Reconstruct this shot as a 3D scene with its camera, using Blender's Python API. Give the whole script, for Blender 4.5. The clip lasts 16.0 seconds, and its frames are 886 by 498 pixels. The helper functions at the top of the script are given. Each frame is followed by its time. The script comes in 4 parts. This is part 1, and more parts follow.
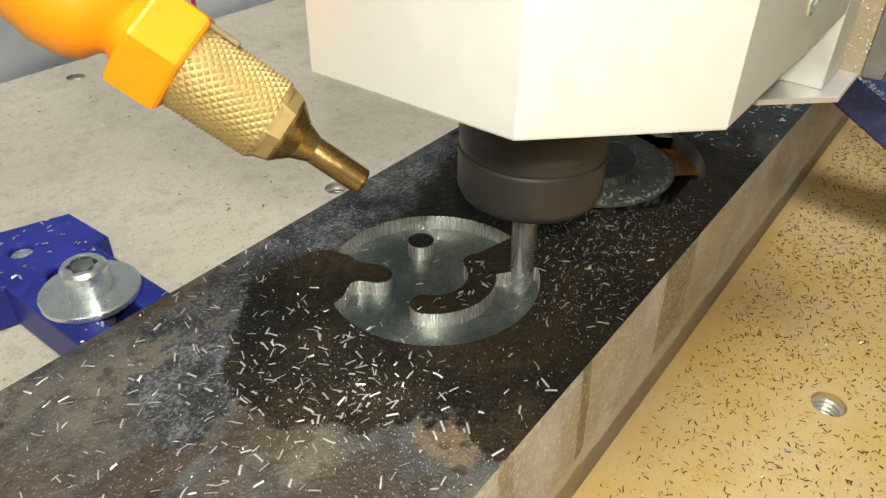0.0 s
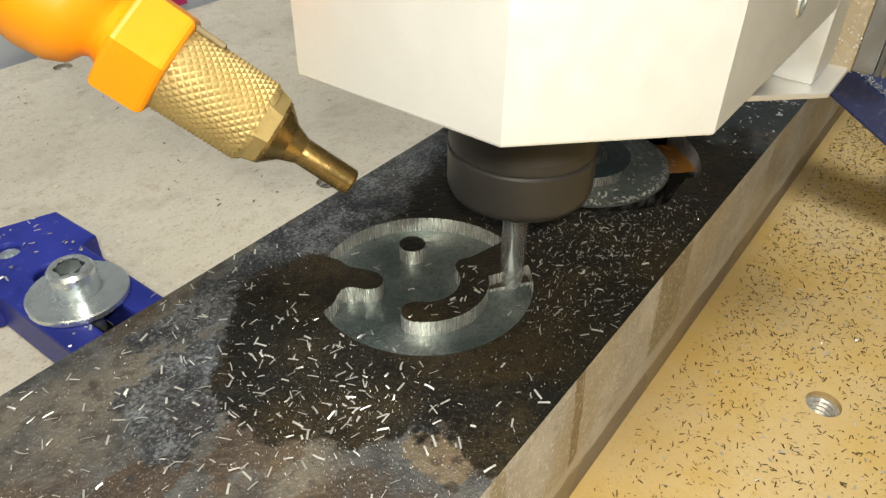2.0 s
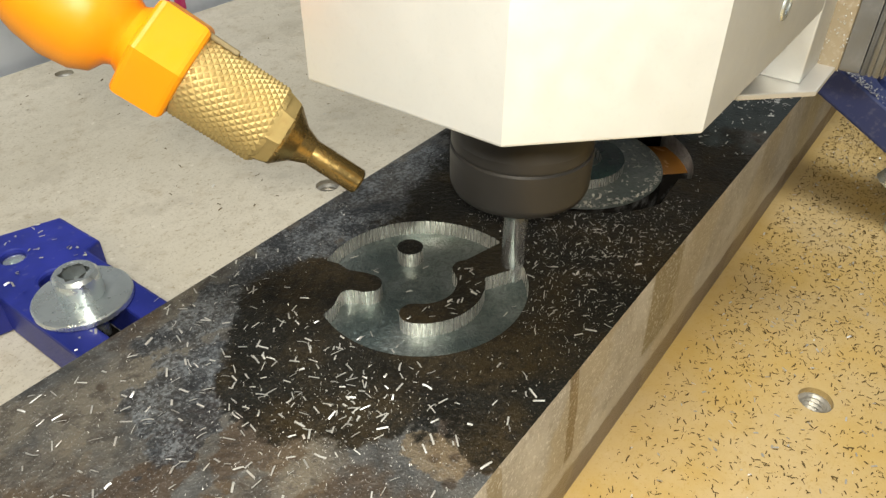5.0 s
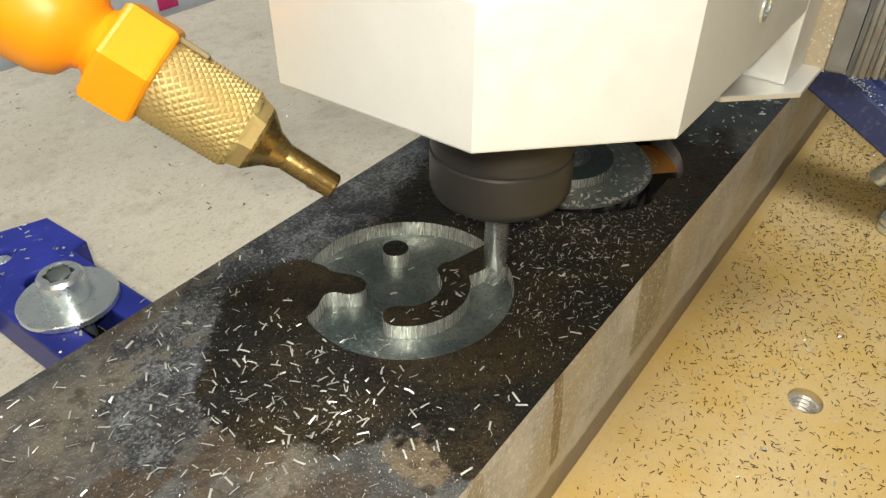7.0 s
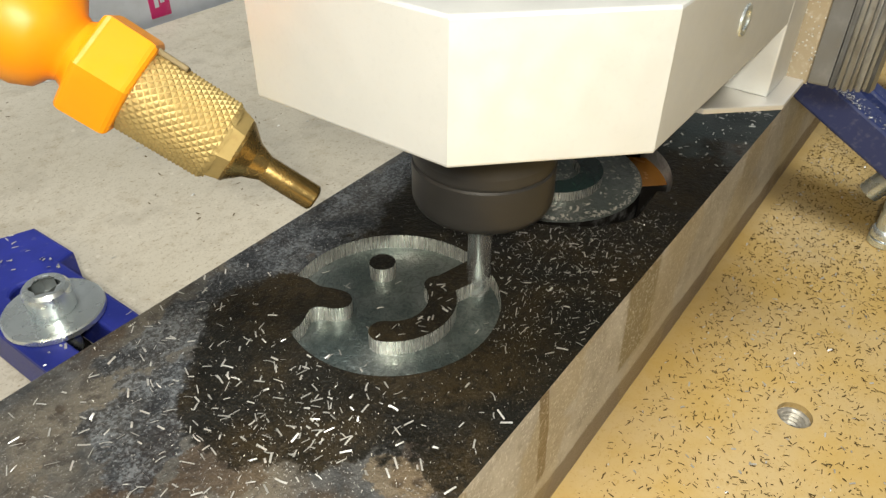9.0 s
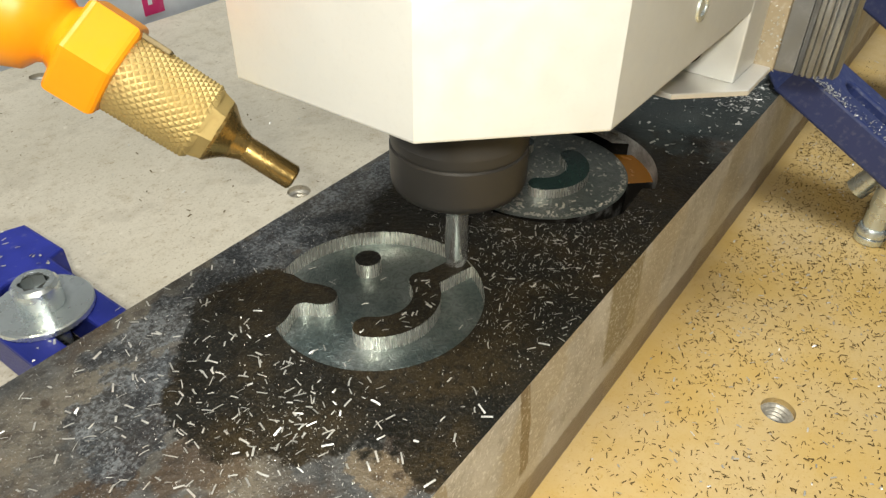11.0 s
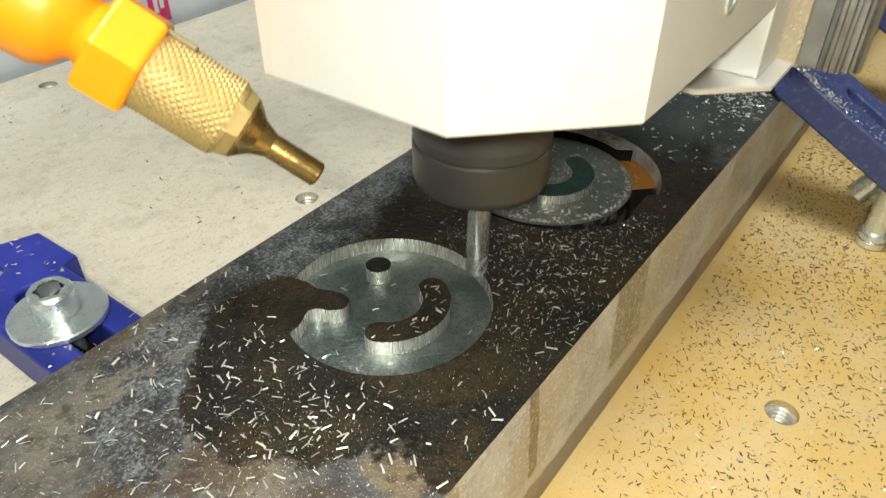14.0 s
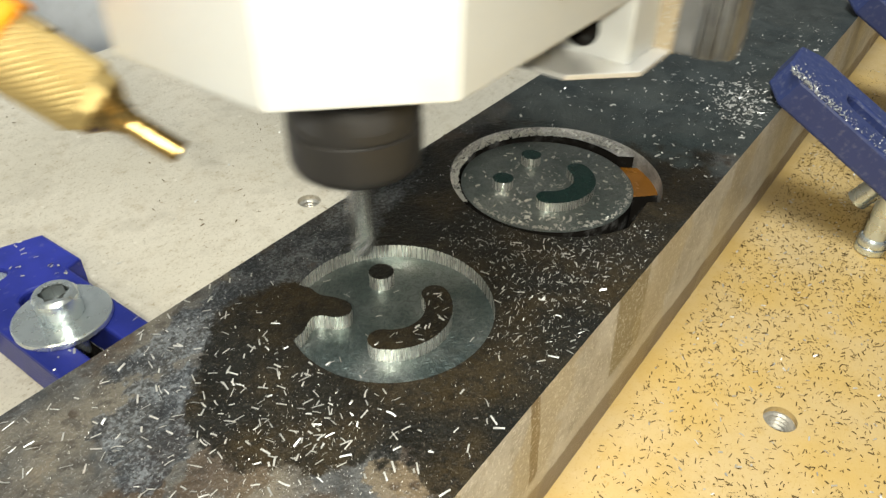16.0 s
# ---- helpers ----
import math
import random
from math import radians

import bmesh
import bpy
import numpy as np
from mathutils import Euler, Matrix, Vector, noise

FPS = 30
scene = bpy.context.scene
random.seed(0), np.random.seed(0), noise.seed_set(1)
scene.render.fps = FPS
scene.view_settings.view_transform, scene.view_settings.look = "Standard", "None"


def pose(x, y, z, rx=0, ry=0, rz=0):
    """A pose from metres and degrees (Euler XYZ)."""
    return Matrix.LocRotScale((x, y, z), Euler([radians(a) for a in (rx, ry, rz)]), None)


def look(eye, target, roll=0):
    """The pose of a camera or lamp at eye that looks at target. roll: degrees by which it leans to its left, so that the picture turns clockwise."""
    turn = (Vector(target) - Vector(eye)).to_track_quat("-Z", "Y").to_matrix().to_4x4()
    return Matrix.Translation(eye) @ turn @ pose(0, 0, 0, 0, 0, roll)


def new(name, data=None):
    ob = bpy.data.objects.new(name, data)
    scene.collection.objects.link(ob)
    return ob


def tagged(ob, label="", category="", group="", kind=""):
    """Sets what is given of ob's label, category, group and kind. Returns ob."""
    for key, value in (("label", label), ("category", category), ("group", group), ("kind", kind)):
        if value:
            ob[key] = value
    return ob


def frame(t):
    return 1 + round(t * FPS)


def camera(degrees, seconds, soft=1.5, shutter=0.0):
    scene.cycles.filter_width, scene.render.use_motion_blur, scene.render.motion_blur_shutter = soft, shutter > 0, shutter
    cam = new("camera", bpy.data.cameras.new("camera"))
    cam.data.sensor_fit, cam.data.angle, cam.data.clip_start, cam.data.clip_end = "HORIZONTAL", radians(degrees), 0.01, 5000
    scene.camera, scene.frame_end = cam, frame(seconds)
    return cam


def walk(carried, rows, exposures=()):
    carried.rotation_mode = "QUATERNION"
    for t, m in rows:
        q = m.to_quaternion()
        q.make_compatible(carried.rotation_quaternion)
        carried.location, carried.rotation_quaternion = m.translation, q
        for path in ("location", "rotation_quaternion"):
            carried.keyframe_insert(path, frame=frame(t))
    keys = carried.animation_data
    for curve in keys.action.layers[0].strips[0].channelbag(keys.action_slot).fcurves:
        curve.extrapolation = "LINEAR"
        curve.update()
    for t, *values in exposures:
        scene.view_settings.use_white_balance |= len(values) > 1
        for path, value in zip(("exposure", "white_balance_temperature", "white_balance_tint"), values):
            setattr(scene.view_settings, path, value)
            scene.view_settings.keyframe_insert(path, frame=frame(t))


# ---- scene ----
cam = camera(62.2, 16.0, soft=1.4, shutter=0.5)
PATH = [
    (0.0, pose(-0.07639, -0.05898, 0.10671, 54.860, -0.806, -52.665)),
    (0.5, pose(-0.07452, -0.05943, 0.10711, 54.537, -0.774, -52.658)),
    (1.0, pose(-0.07352, -0.05759, 0.10670, 54.005, -0.813, -52.857)),
    (1.5, pose(-0.07324, -0.05661, 0.10709, 53.606, -0.889, -52.830)),
    (2.0, pose(-0.07287, -0.05709, 0.10886, 53.324, -0.807, -53.077)),
    (2.5, pose(-0.07322, -0.05844, 0.10888, 53.247, -0.677, -53.199)),
    (3.0, pose(-0.07421, -0.05901, 0.10874, 53.258, -0.560, -53.102)),
    (3.5, pose(-0.07370, -0.05776, 0.10939, 53.255, -0.505, -53.084)),
    (4.0, pose(-0.07414, -0.05857, 0.11095, 53.305, -0.358, -53.291)),
    (6.5, pose(-0.07229, -0.05885, 0.11093, 53.218, -0.356, -53.432)),
    (7.0, pose(-0.07133, -0.05981, 0.11112, 52.930, -0.265, -53.424)),
    (7.5, pose(-0.07218, -0.05984, 0.11086, 53.098, -0.398, -53.186)),
    (8.0, pose(-0.07223, -0.05869, 0.11100, 53.095, -0.560, -53.298)),
    (8.5, pose(-0.07138, -0.05915, 0.11148, 53.563, -0.530, -53.340)),
    (9.0, pose(-0.06928, -0.06025, 0.11184, 53.383, -0.538, -53.573)),
    (9.5, pose(-0.07060, -0.06017, 0.11219, 53.350, -0.694, -53.411)),
    (10.0, pose(-0.06940, -0.06175, 0.11205, 52.874, -0.841, -53.233)),
    (10.2, pose(-0.06902, -0.06251, 0.11173, 53.032, -0.738, -53.696)),
    (12.3, pose(-0.06862, -0.06274, 0.11356, 53.251, -0.645, -53.632)),
    (12.5, pose(-0.06883, -0.06329, 0.11283, 53.062, -0.651, -53.565)),
    (12.6, pose(-0.06876, -0.06292, 0.11281, 53.078, -0.645, -53.731)),
    (12.8, pose(-0.06863, -0.06219, 0.11277, 53.022, -0.632, -53.619)),
    (13.0, pose(-0.06850, -0.06146, 0.11273, 52.923, -0.619, -53.286)),
    (13.2, pose(-0.06864, -0.06168, 0.11258, 52.919, -0.613, -53.211)),
    (13.5, pose(-0.06885, -0.06201, 0.11234, 52.802, -0.602, -53.512)),
    (13.6, pose(-0.06924, -0.06214, 0.11273, 52.756, -0.551, -53.380)),
    (13.8, pose(-0.07002, -0.06242, 0.11350, 53.193, -0.452, -53.399)),
    (13.9, pose(-0.07041, -0.06256, 0.11389, 53.676, -0.403, -53.547)),
    (14.0, pose(-0.07080, -0.06270, 0.11428, 53.454, -0.351, -53.689)),
    (14.1, pose(-0.07089, -0.06285, 0.11443, 53.027, -0.381, -53.860)),
    (14.2, pose(-0.07097, -0.06300, 0.11459, 52.601, -0.410, -53.922)),
    (14.3, pose(-0.07106, -0.06315, 0.11474, 52.484, -0.441, -53.985)),
    (14.4, pose(-0.07114, -0.06331, 0.11489, 52.498, -0.473, -53.937)),
    (14.5, pose(-0.07122, -0.06346, 0.11504, 52.866, -0.507, -53.726)),
    (14.8, pose(-0.07094, -0.06391, 0.11479, 52.775, -0.491, -53.873)),
    (15.0, pose(-0.07074, -0.06422, 0.11462, 52.935, -0.482, -53.697)),
    (15.2, pose(-0.07048, -0.06374, 0.11517, 52.608, -0.473, -53.557)),
    (15.3, pose(-0.07035, -0.06351, 0.11545, 52.466, -0.468, -53.488)),
    (15.4, pose(-0.07022, -0.06327, 0.11572, 52.501, -0.465, -53.419)),
    (15.5, pose(-0.07009, -0.06303, 0.11600, 52.889, -0.464, -53.632)),
    (15.6, pose(-0.07028, -0.06284, 0.11606, 53.227, -0.505, -53.615)),
    (15.7, pose(-0.07046, -0.06266, 0.11612, 53.213, -0.545, -53.596)),
    (15.8, pose(-0.07065, -0.06247, 0.11618, 53.243, -0.585, -53.687)),
    (15.9, pose(-0.07083, -0.06228, 0.11625, 53.406, -0.626, -53.559)),
    (16.0, pose(-0.07102, -0.06209, 0.11631, 53.259, -0.664, -53.538)),
]
walk(cam, PATH, exposures=[(0.0, 0.0, 6500, 10), (10.2, 0.0, 6500, 10), (12.3, 0.3, 6380, 7), (16.0, 0.35, 6380, 7)])

# ---- light ----
world = bpy.data.worlds.new("room_light")
scene.world = world
world.use_nodes = True
world.node_tree.nodes["Background"].inputs["Color"].default_value = (0.86, 0.92, 1.0, 1)
world.node_tree.nodes["Background"].inputs["Strength"].default_value = 0.12


def lamp(name, eye, target, watts, size, colour):
    data = bpy.data.lights.new(name, "AREA")
    data.shape, data.size, data.energy, data.color = "DISK", size, watts, colour
    ob = new(name, data)
    ob.matrix_basis = look(eye, target)
    return ob


lamp("torch_light", (-0.090, -0.070, 0.132), (0.02, -0.02, 0.030), 0.245, 0.008, (1.0, 0.95, 0.81))
# unseen warm fill, added to brighten the board and the front faces
lamp("warm_fill", (-0.47, -0.14, 0.46), (0.06, -0.08, 0.0), 0.47, 0.05, (1.0, 0.86, 0.58))
# unseen overhead fill, added as cool room light for the far board and carton
lamp("overhead_fill", (-0.4, -0.05, 2.2), (0.1, 0.1, 0.0), 40.0, 0.9, (0.97, 0.985, 0.96))

# ---- helpers for shapes; all lengths in millimetres ----
MM = 0.001
TOP = 33.9          # height of the bar's upper face over the board
POCKET = 2.8        # depth of the milled pocket
FLOOR = TOP - POCKET


def mesh_of(bm, name):
    me = bpy.data.meshes.new(name)
    bmesh.ops.scale(bm, vec=(MM, MM, MM), verts=bm.verts)
    bm.normal_update()
    bm.to_mesh(me)
    bm.free()
    return me


def thing(name, label, category, m=None, group="", kind=""):
    ob = new(name)
    ob.empty_display_size = 0.01
    if m is not None:
        ob.matrix_basis = m
    return tagged(ob, label, category, group, kind)


def part(name, bm, mats, parent=None, label="", smooth=False, sharp=35):
    """Links a bmesh as one mesh object under a thing or a part."""
    me = mesh_of(bm, name)
    for m in mats if isinstance(mats, (list, tuple)) else [mats]:
        me.materials.append(m)
    if smooth:
        me.polygons.foreach_set("use_smooth", [True] * len(me.polygons))
        me.set_sharp_from_angle(angle=radians(sharp))
    ob = new(name, me)
    if parent is not None:
        ob.parent = parent
    return tagged(ob, label) if label else ob


def bevelled(bm, width, segments=2, edges=None):
    if width > 0:
        bmesh.ops.bevel(bm, geom=list(edges or bm.edges), offset=width, segments=segments, profile=0.5, affect="EDGES", clamp_overlap=True)
    return bm


def box(x0, x1, y0, y1, z0, z1, bevel=0.0, bm=None, segments=2):
    b = bmesh.new()
    bmesh.ops.create_cube(b, size=1.0, matrix=Matrix.Translation(((x0 + x1) / 2, (y0 + y1) / 2, (z0 + z1) / 2)) @ Matrix.Diagonal((x1 - x0, y1 - y0, z1 - z0, 1)))
    bevelled(b, bevel, segments)
    return b if bm is None else merge(bm, b)


def merge(bm, other, m=None):
    me = bpy.data.meshes.new("join")
    if m is not None:
        bmesh.ops.transform(other, matrix=m, verts=other.verts)
    other.to_mesh(me)
    other.free()
    bm.from_mesh(me)
    bpy.data.meshes.remove(me)
    return bm


def prism(outline, z0, z1, bevel=0.0, segments=2, holes=()):
    """A plate with the given outline (counter-clockwise) and holes cut through it."""
    bm = bmesh.new()
    loops = []
    for pts in (outline, *holes):
        vs = [bm.verts.new((x, y, z1)) for x, y in pts]
        loops.append(vs)
        for a, b in zip(vs, vs[1:] + vs[:1]):
            bm.edges.new((a, b))
    bmesh.ops.triangle_fill(bm, use_beauty=True, edges=list(bm.edges), normal=(0, 0, 1))
    tops = list(bm.faces)
    for f in tops:
        if f.normal.z < 0:
            f.normal_flip()
    made = {}
    for vs in loops:
        low = [bm.verts.new((v.co.x, v.co.y, z0)) for v in vs]
        made.update(zip(vs, low))
    for f in tops:
        bm.faces.new([made[v] for v in reversed(f.verts)])
    for n, vs in enumerate(loops):
        for a, b in zip(vs, vs[1:] + vs[:1]):
            bm.faces.new((made[a], made[b], b, a) if n == 0 else (a, b, made[b], made[a]))
    bmesh.ops.recalc_face_normals(bm, faces=bm.faces)
    if bevel:
        bm.normal_update()
        rim = [e for e in bm.edges if len(e.link_faces) == 2 and abs(e.link_faces[0].normal.z) + abs(e.link_faces[1].normal.z) < 1.2
               and abs(abs(e.link_faces[0].normal.z) - abs(e.link_faces[1].normal.z)) > 0.8]
        bevelled(bm, bevel, segments, rim)
    return bm


def lathe(profile, sides=48, bm=None, m=None):
    """Turns (radius, height) pairs about z."""
    b = bmesh.new()
    rings = []
    for r, z in profile:
        if r < 1e-6:
            rings.append([b.verts.new((0, 0, z))])
        else:
            rings.append([b.verts.new((r * math.cos(2 * math.pi * k / sides), r * math.sin(2 * math.pi * k / sides), z)) for k in range(sides)])
    for lo, hi in zip(rings, rings[1:]):
        for k in range(sides):
            n = (k + 1) % sides
            if len(lo) == 1 and len(hi) == 1:
                continue
            if len(lo) == 1:
                b.faces.new((lo[0], hi[n], hi[k]))
            elif len(hi) == 1:
                b.faces.new((lo[k], lo[n], hi[0]))
            else:
                b.faces.new((lo[k], lo[n], hi[n], hi[k]))
    bmesh.ops.recalc_face_normals(b, faces=b.faces)
    if m is not None:
        bmesh.ops.transform(b, matrix=m, verts=b.verts)
    return b if bm is None else merge(bm, b)


def ring(cx, cy, r, sides=64, start=0.0, end=360.0):
    whole = abs(end - start) >= 360
    n = sides if whole else sides + 1
    return [(cx + r * math.cos(radians(start + (end - start) * k / sides)), cy + r * math.sin(radians(start + (end - start) * k / sides))) for k in range(n)]


def along(a, b):
    """The pose at a whose z axis points to b."""
    return Matrix.Translation(a) @ (Vector(b) - Vector(a)).to_track_quat("Z", "Y").to_matrix().to_4x4()


# ---- materials ----
class Nodes:
    """A small builder for node materials."""

    def __init__(self, name):
        self.mat = bpy.data.materials.new(name)
        self.mat.use_nodes = True
        self.tree = self.mat.node_tree
        self.shader = self.tree.nodes["Principled BSDF"]
        self.where = self.add("ShaderNodeTexCoord").outputs["Object"]

    def add(self, kind):
        return self.tree.nodes.new(kind)

    def put(self, socket, value):
        if hasattr(value, "is_linked"):
            self.tree.links.new(value, socket)
        else:
            socket.default_value = value

    def noise(self, scale, detail=4.0, rough=0.55, where=None, distort=0.0):
        n = self.add("ShaderNodeTexNoise")
        self.put(n.inputs["Vector"], where or self.where)
        n.inputs["Scale"].default_value, n.inputs["Detail"].default_value, n.inputs["Roughness"].default_value = scale, detail, rough
        n.inputs["Distortion"].default_value = distort
        return n.outputs["Fac"]

    def stretched(self, sx, sy, sz, turn=0.0):
        n = self.add("ShaderNodeMapping")
        self.put(n.inputs["Vector"], self.where)
        n.inputs["Scale"].default_value = (sx, sy, sz)
        n.inputs["Rotation"].default_value = (0, 0, radians(turn))
        return n.outputs["Vector"]

    def math(self, op, a, b=0.0, clamp=False):
        n = self.add("ShaderNodeMath")
        n.operation, n.use_clamp = op, clamp
        self.put(n.inputs[0], a)
        self.put(n.inputs[1], b)
        return n.outputs[0]

    def band(self, value, lo, hi, to_lo=0.0, to_hi=1.0):
        n = self.add("ShaderNodeMapRange")
        n.interpolation_type = "SMOOTHSTEP"
        self.put(n.inputs["Value"], value)
        for key, v in (("From Min", lo), ("From Max", hi), ("To Min", to_lo), ("To Max", to_hi)):
            n.inputs[key].default_value = v
        return n.outputs["Result"]

    def mix(self, fac, a, b):
        n = self.add("ShaderNodeMix")
        n.data_type = "RGBA"
        self.put(n.inputs[0], fac)
        for socket, v in ((n.inputs[6], a), (n.inputs[7], b)):
            self.put(socket, (*v, 1) if isinstance(v, tuple) and len(v) == 3 else v)
        return n.outputs[2]

    def blob(self, cx, cy, rx, ry, wobble, amount=0.35):
        """1 well inside an uneven ellipse on the xy plane (mm), falling to 0 at its edge."""
        n = self.add("ShaderNodeMapping")
        self.put(n.inputs["Vector"], self.where)
        n.inputs["Scale"].default_value = (1000 / rx, 1000 / ry, 0)
        n.inputs["Location"].default_value = (-cx / rx, -cy / ry, 0)
        length = self.add("ShaderNodeVectorMath")
        length.operation = "LENGTH"
        self.put(length.inputs[0], n.outputs["Vector"])
        d = self.math("ADD", length.outputs["Value"], self.math("MULTIPLY", self.math("SUBTRACT", wobble, 0.5), amount * 2))
        return self.band(d, 1.05, 0.93)

    def bump(self, height, strength=0.3, distance=0.0002, after=None):
        n = self.add("ShaderNodeBump")
        n.inputs["Strength"].default_value, n.inputs["Distance"].default_value = strength, distance
        self.put(n.inputs["Height"], height)
        if after is not None:
            self.put(n.inputs["Normal"], after)
        return n.outputs["Normal"]

    def finish(self, colour, rough, metal=0.0, normal=None, spec=None, coat=None, coat_rough=0.1):
        s = self.shader
        self.put(s.inputs["Base Color"], (*colour, 1) if isinstance(colour, tuple) else colour)
        self.put(s.inputs["Roughness"], rough)
        self.put(s.inputs["Metallic"], metal)
        if normal is not None:
            self.put(s.inputs["Normal"], normal)
        if spec is not None:
            self.put(s.inputs["Specular IOR Level"], spec)
        if coat is not None:
            self.put(s.inputs["Coat Weight"], coat)
            s.inputs["Coat Roughness"].default_value = coat_rough
        return self.mat


def mill_scale():
    """Hot-rolled steel skin: blue-grey scale, tan and rust-brown patches, and a wet oil film round the cut."""
    n = Nodes("mill_scale_steel")
    wide, mid, fine = n.noise(42, 5, 0.6), n.noise(160, 6, 0.65), n.noise(2600, 3, 0.7)
    edge = n.math("ADD", n.math("MULTIPLY", n.band(n.noise(95, 5, 0.65), 0.32, 0.68), 0.6), n.math("MULTIPLY", n.band(n.noise(650, 4, 0.7), 0.3, 0.7), 0.4))
    loose = n.band(n.noise(75, 6, 0.68), 0.28, 0.72)
    skin = n.mix(n.band(mid, 0.35, 0.7), (0.046, 0.048, 0.048), (0.112, 0.109, 0.101))
    skin = n.mix(n.band(wide, 0.44, 0.60), skin, (0.140, 0.124, 0.097))
    # rust-brown and tan patches
    rust = n.band(n.noise(52, 5, 0.62, n.stretched(1, 1.0, 1, 20)), 0.52, 0.62)
    for cx, cy, rx, ry in ((-40, -3, 11, 5.5), (-51, 3, 9, 6), (-20, -26, 6, 7), (-62, -8, 12, 8), (-44, -17, 7, 4)):
        rust = n.math("MAXIMUM", rust, n.blob(cx, cy, rx, ry, loose, 0.55))
    skin = n.mix(n.math("MULTIPLY", rust, 0.75), skin, (0.062, 0.039, 0.021))
    tan = n.blob(-26.5, -21.5, 2.6, 5.2, loose, 0.55)
    for cx, cy, rx, ry in ((-38, -10, 7, 4), (-48, -6, 8, 4), (-60, 14, 10, 8)):
        tan = n.math("MAXIMUM", tan, n.math("MULTIPLY", n.blob(cx, cy, rx, ry, loose, 0.6), 0.3))
    skin = n.mix(n.math("MULTIPLY", tan, 0.6), skin, (0.20, 0.148, 0.085))
    skin = n.mix(n.math("MULTIPLY", n.band(n.noise(420, 4, 0.7), 0.50, 0.62), 0.6), skin, (0.040, 0.034, 0.029))
    # round brown pits
    pits = n.add("ShaderNodeTexVoronoi")
    n.put(pits.inputs["Vector"], n.where)
    pits.inputs["Scale"].default_value = 210
    pit = n.math("MULTIPLY", n.band(pits.outputs["Distance"], 0.24, 0.15), n.band(n.noise(60, 2), 0.50, 0.56))
    skin = n.mix(n.math("MULTIPLY", pit, 0.75), skin, (0.040, 0.026, 0.016))
    # blue crystalline scale along the film's border
    blue = n.blob(-39, 12, 11, 8, loose, 0.5)
    for cx, cy, rx, ry in ((-25, 21, 13, 6), (-6, 24, 18, 6), (14, 24, 26, 8), (-45, 5, 8, 4)):
        blue = n.math("MAXIMUM", blue, n.blob(cx, cy, rx, ry, loose, 0.5))
    crystals = n.mix(n.band(n.math("ADD", n.math("MULTIPLY", n.noise(1500, 4, 0.75), 0.6), n.math("MULTIPLY", mid, 0.4)), 0.47, 0.60), (0.012, 0.015, 0.020), (0.170, 0.186, 0.200))
    skin = n.mix(n.math("MULTIPLY", blue, 0.72), skin, crystals)
    skin = n.mix(n.math("MULTIPLY", n.band(fine, 0.59, 0.66), 0.5), skin, (0.34, 0.34, 0.33))
    wet = n.blob(-16, 4, 19, 17.5, edge, 0.13)
    for cx, cy, rx, ry in ((-27, 1, 12.5, 12), (-22, -9, 12, 8), (2, -9, 31, 25), (-17, -28, 9, 6), (24, -14, 42, 24), (30, 4, 22, 16), (58, -16, 32, 16), (50, 8, 27, 20)):
        wet = n.math("MAXIMUM", wet, n.blob(cx, cy, rx, ry, edge, 0.15))
    oil = n.mix(n.band(n.noise(60, 3), 0.4, 0.65), (0.0062, 0.0060, 0.0044), (0.0260, 0.0182, 0.0078))
    oil = n.mix(n.math("MULTIPLY", n.band(n.noise(900, 4, 0.7), 0.48, 0.60), 0.7), oil, (0.0030, 0.0028, 0.0024))
    oil = n.mix(n.math("MULTIPLY", n.band(fine, 0.58, 0.65), 0.45), oil, (0.13, 0.108, 0.072))
    colour = n.mix(n.math("MULTIPLY", wet, 0.96), skin, oil)
    # dark greenish reflection and shade over the bar's far stretch, put into the colour
    far = n.blob(152, 8, 82, 60, loose, 0.12)
    colour = n.mix(n.math("MULTIPLY", far, 0.85), colour, n.mix(n.band(mid, 0.35, 0.65), (0.026, 0.036, 0.037), (0.052, 0.064, 0.063)))
    rough = n.math("ADD", n.band(mid, 0.3, 0.7, 0.38, 0.56), n.math("MULTIPLY", wet, -0.10))
    height = n.math("ADD", n.math("MULTIPLY", fine, 0.4), n.math("MULTIPLY", n.noise(950, 3, 0.6), 1.0))
    return n.finish(colour, rough, n.math("MULTIPLY", n.math("SUBTRACT", 1.0, wet), 0.3), n.bump(height, 0.8, 0.00032), spec=n.math("SUBTRACT", 0.4, n.math("MULTIPLY", wet, 0.20)))


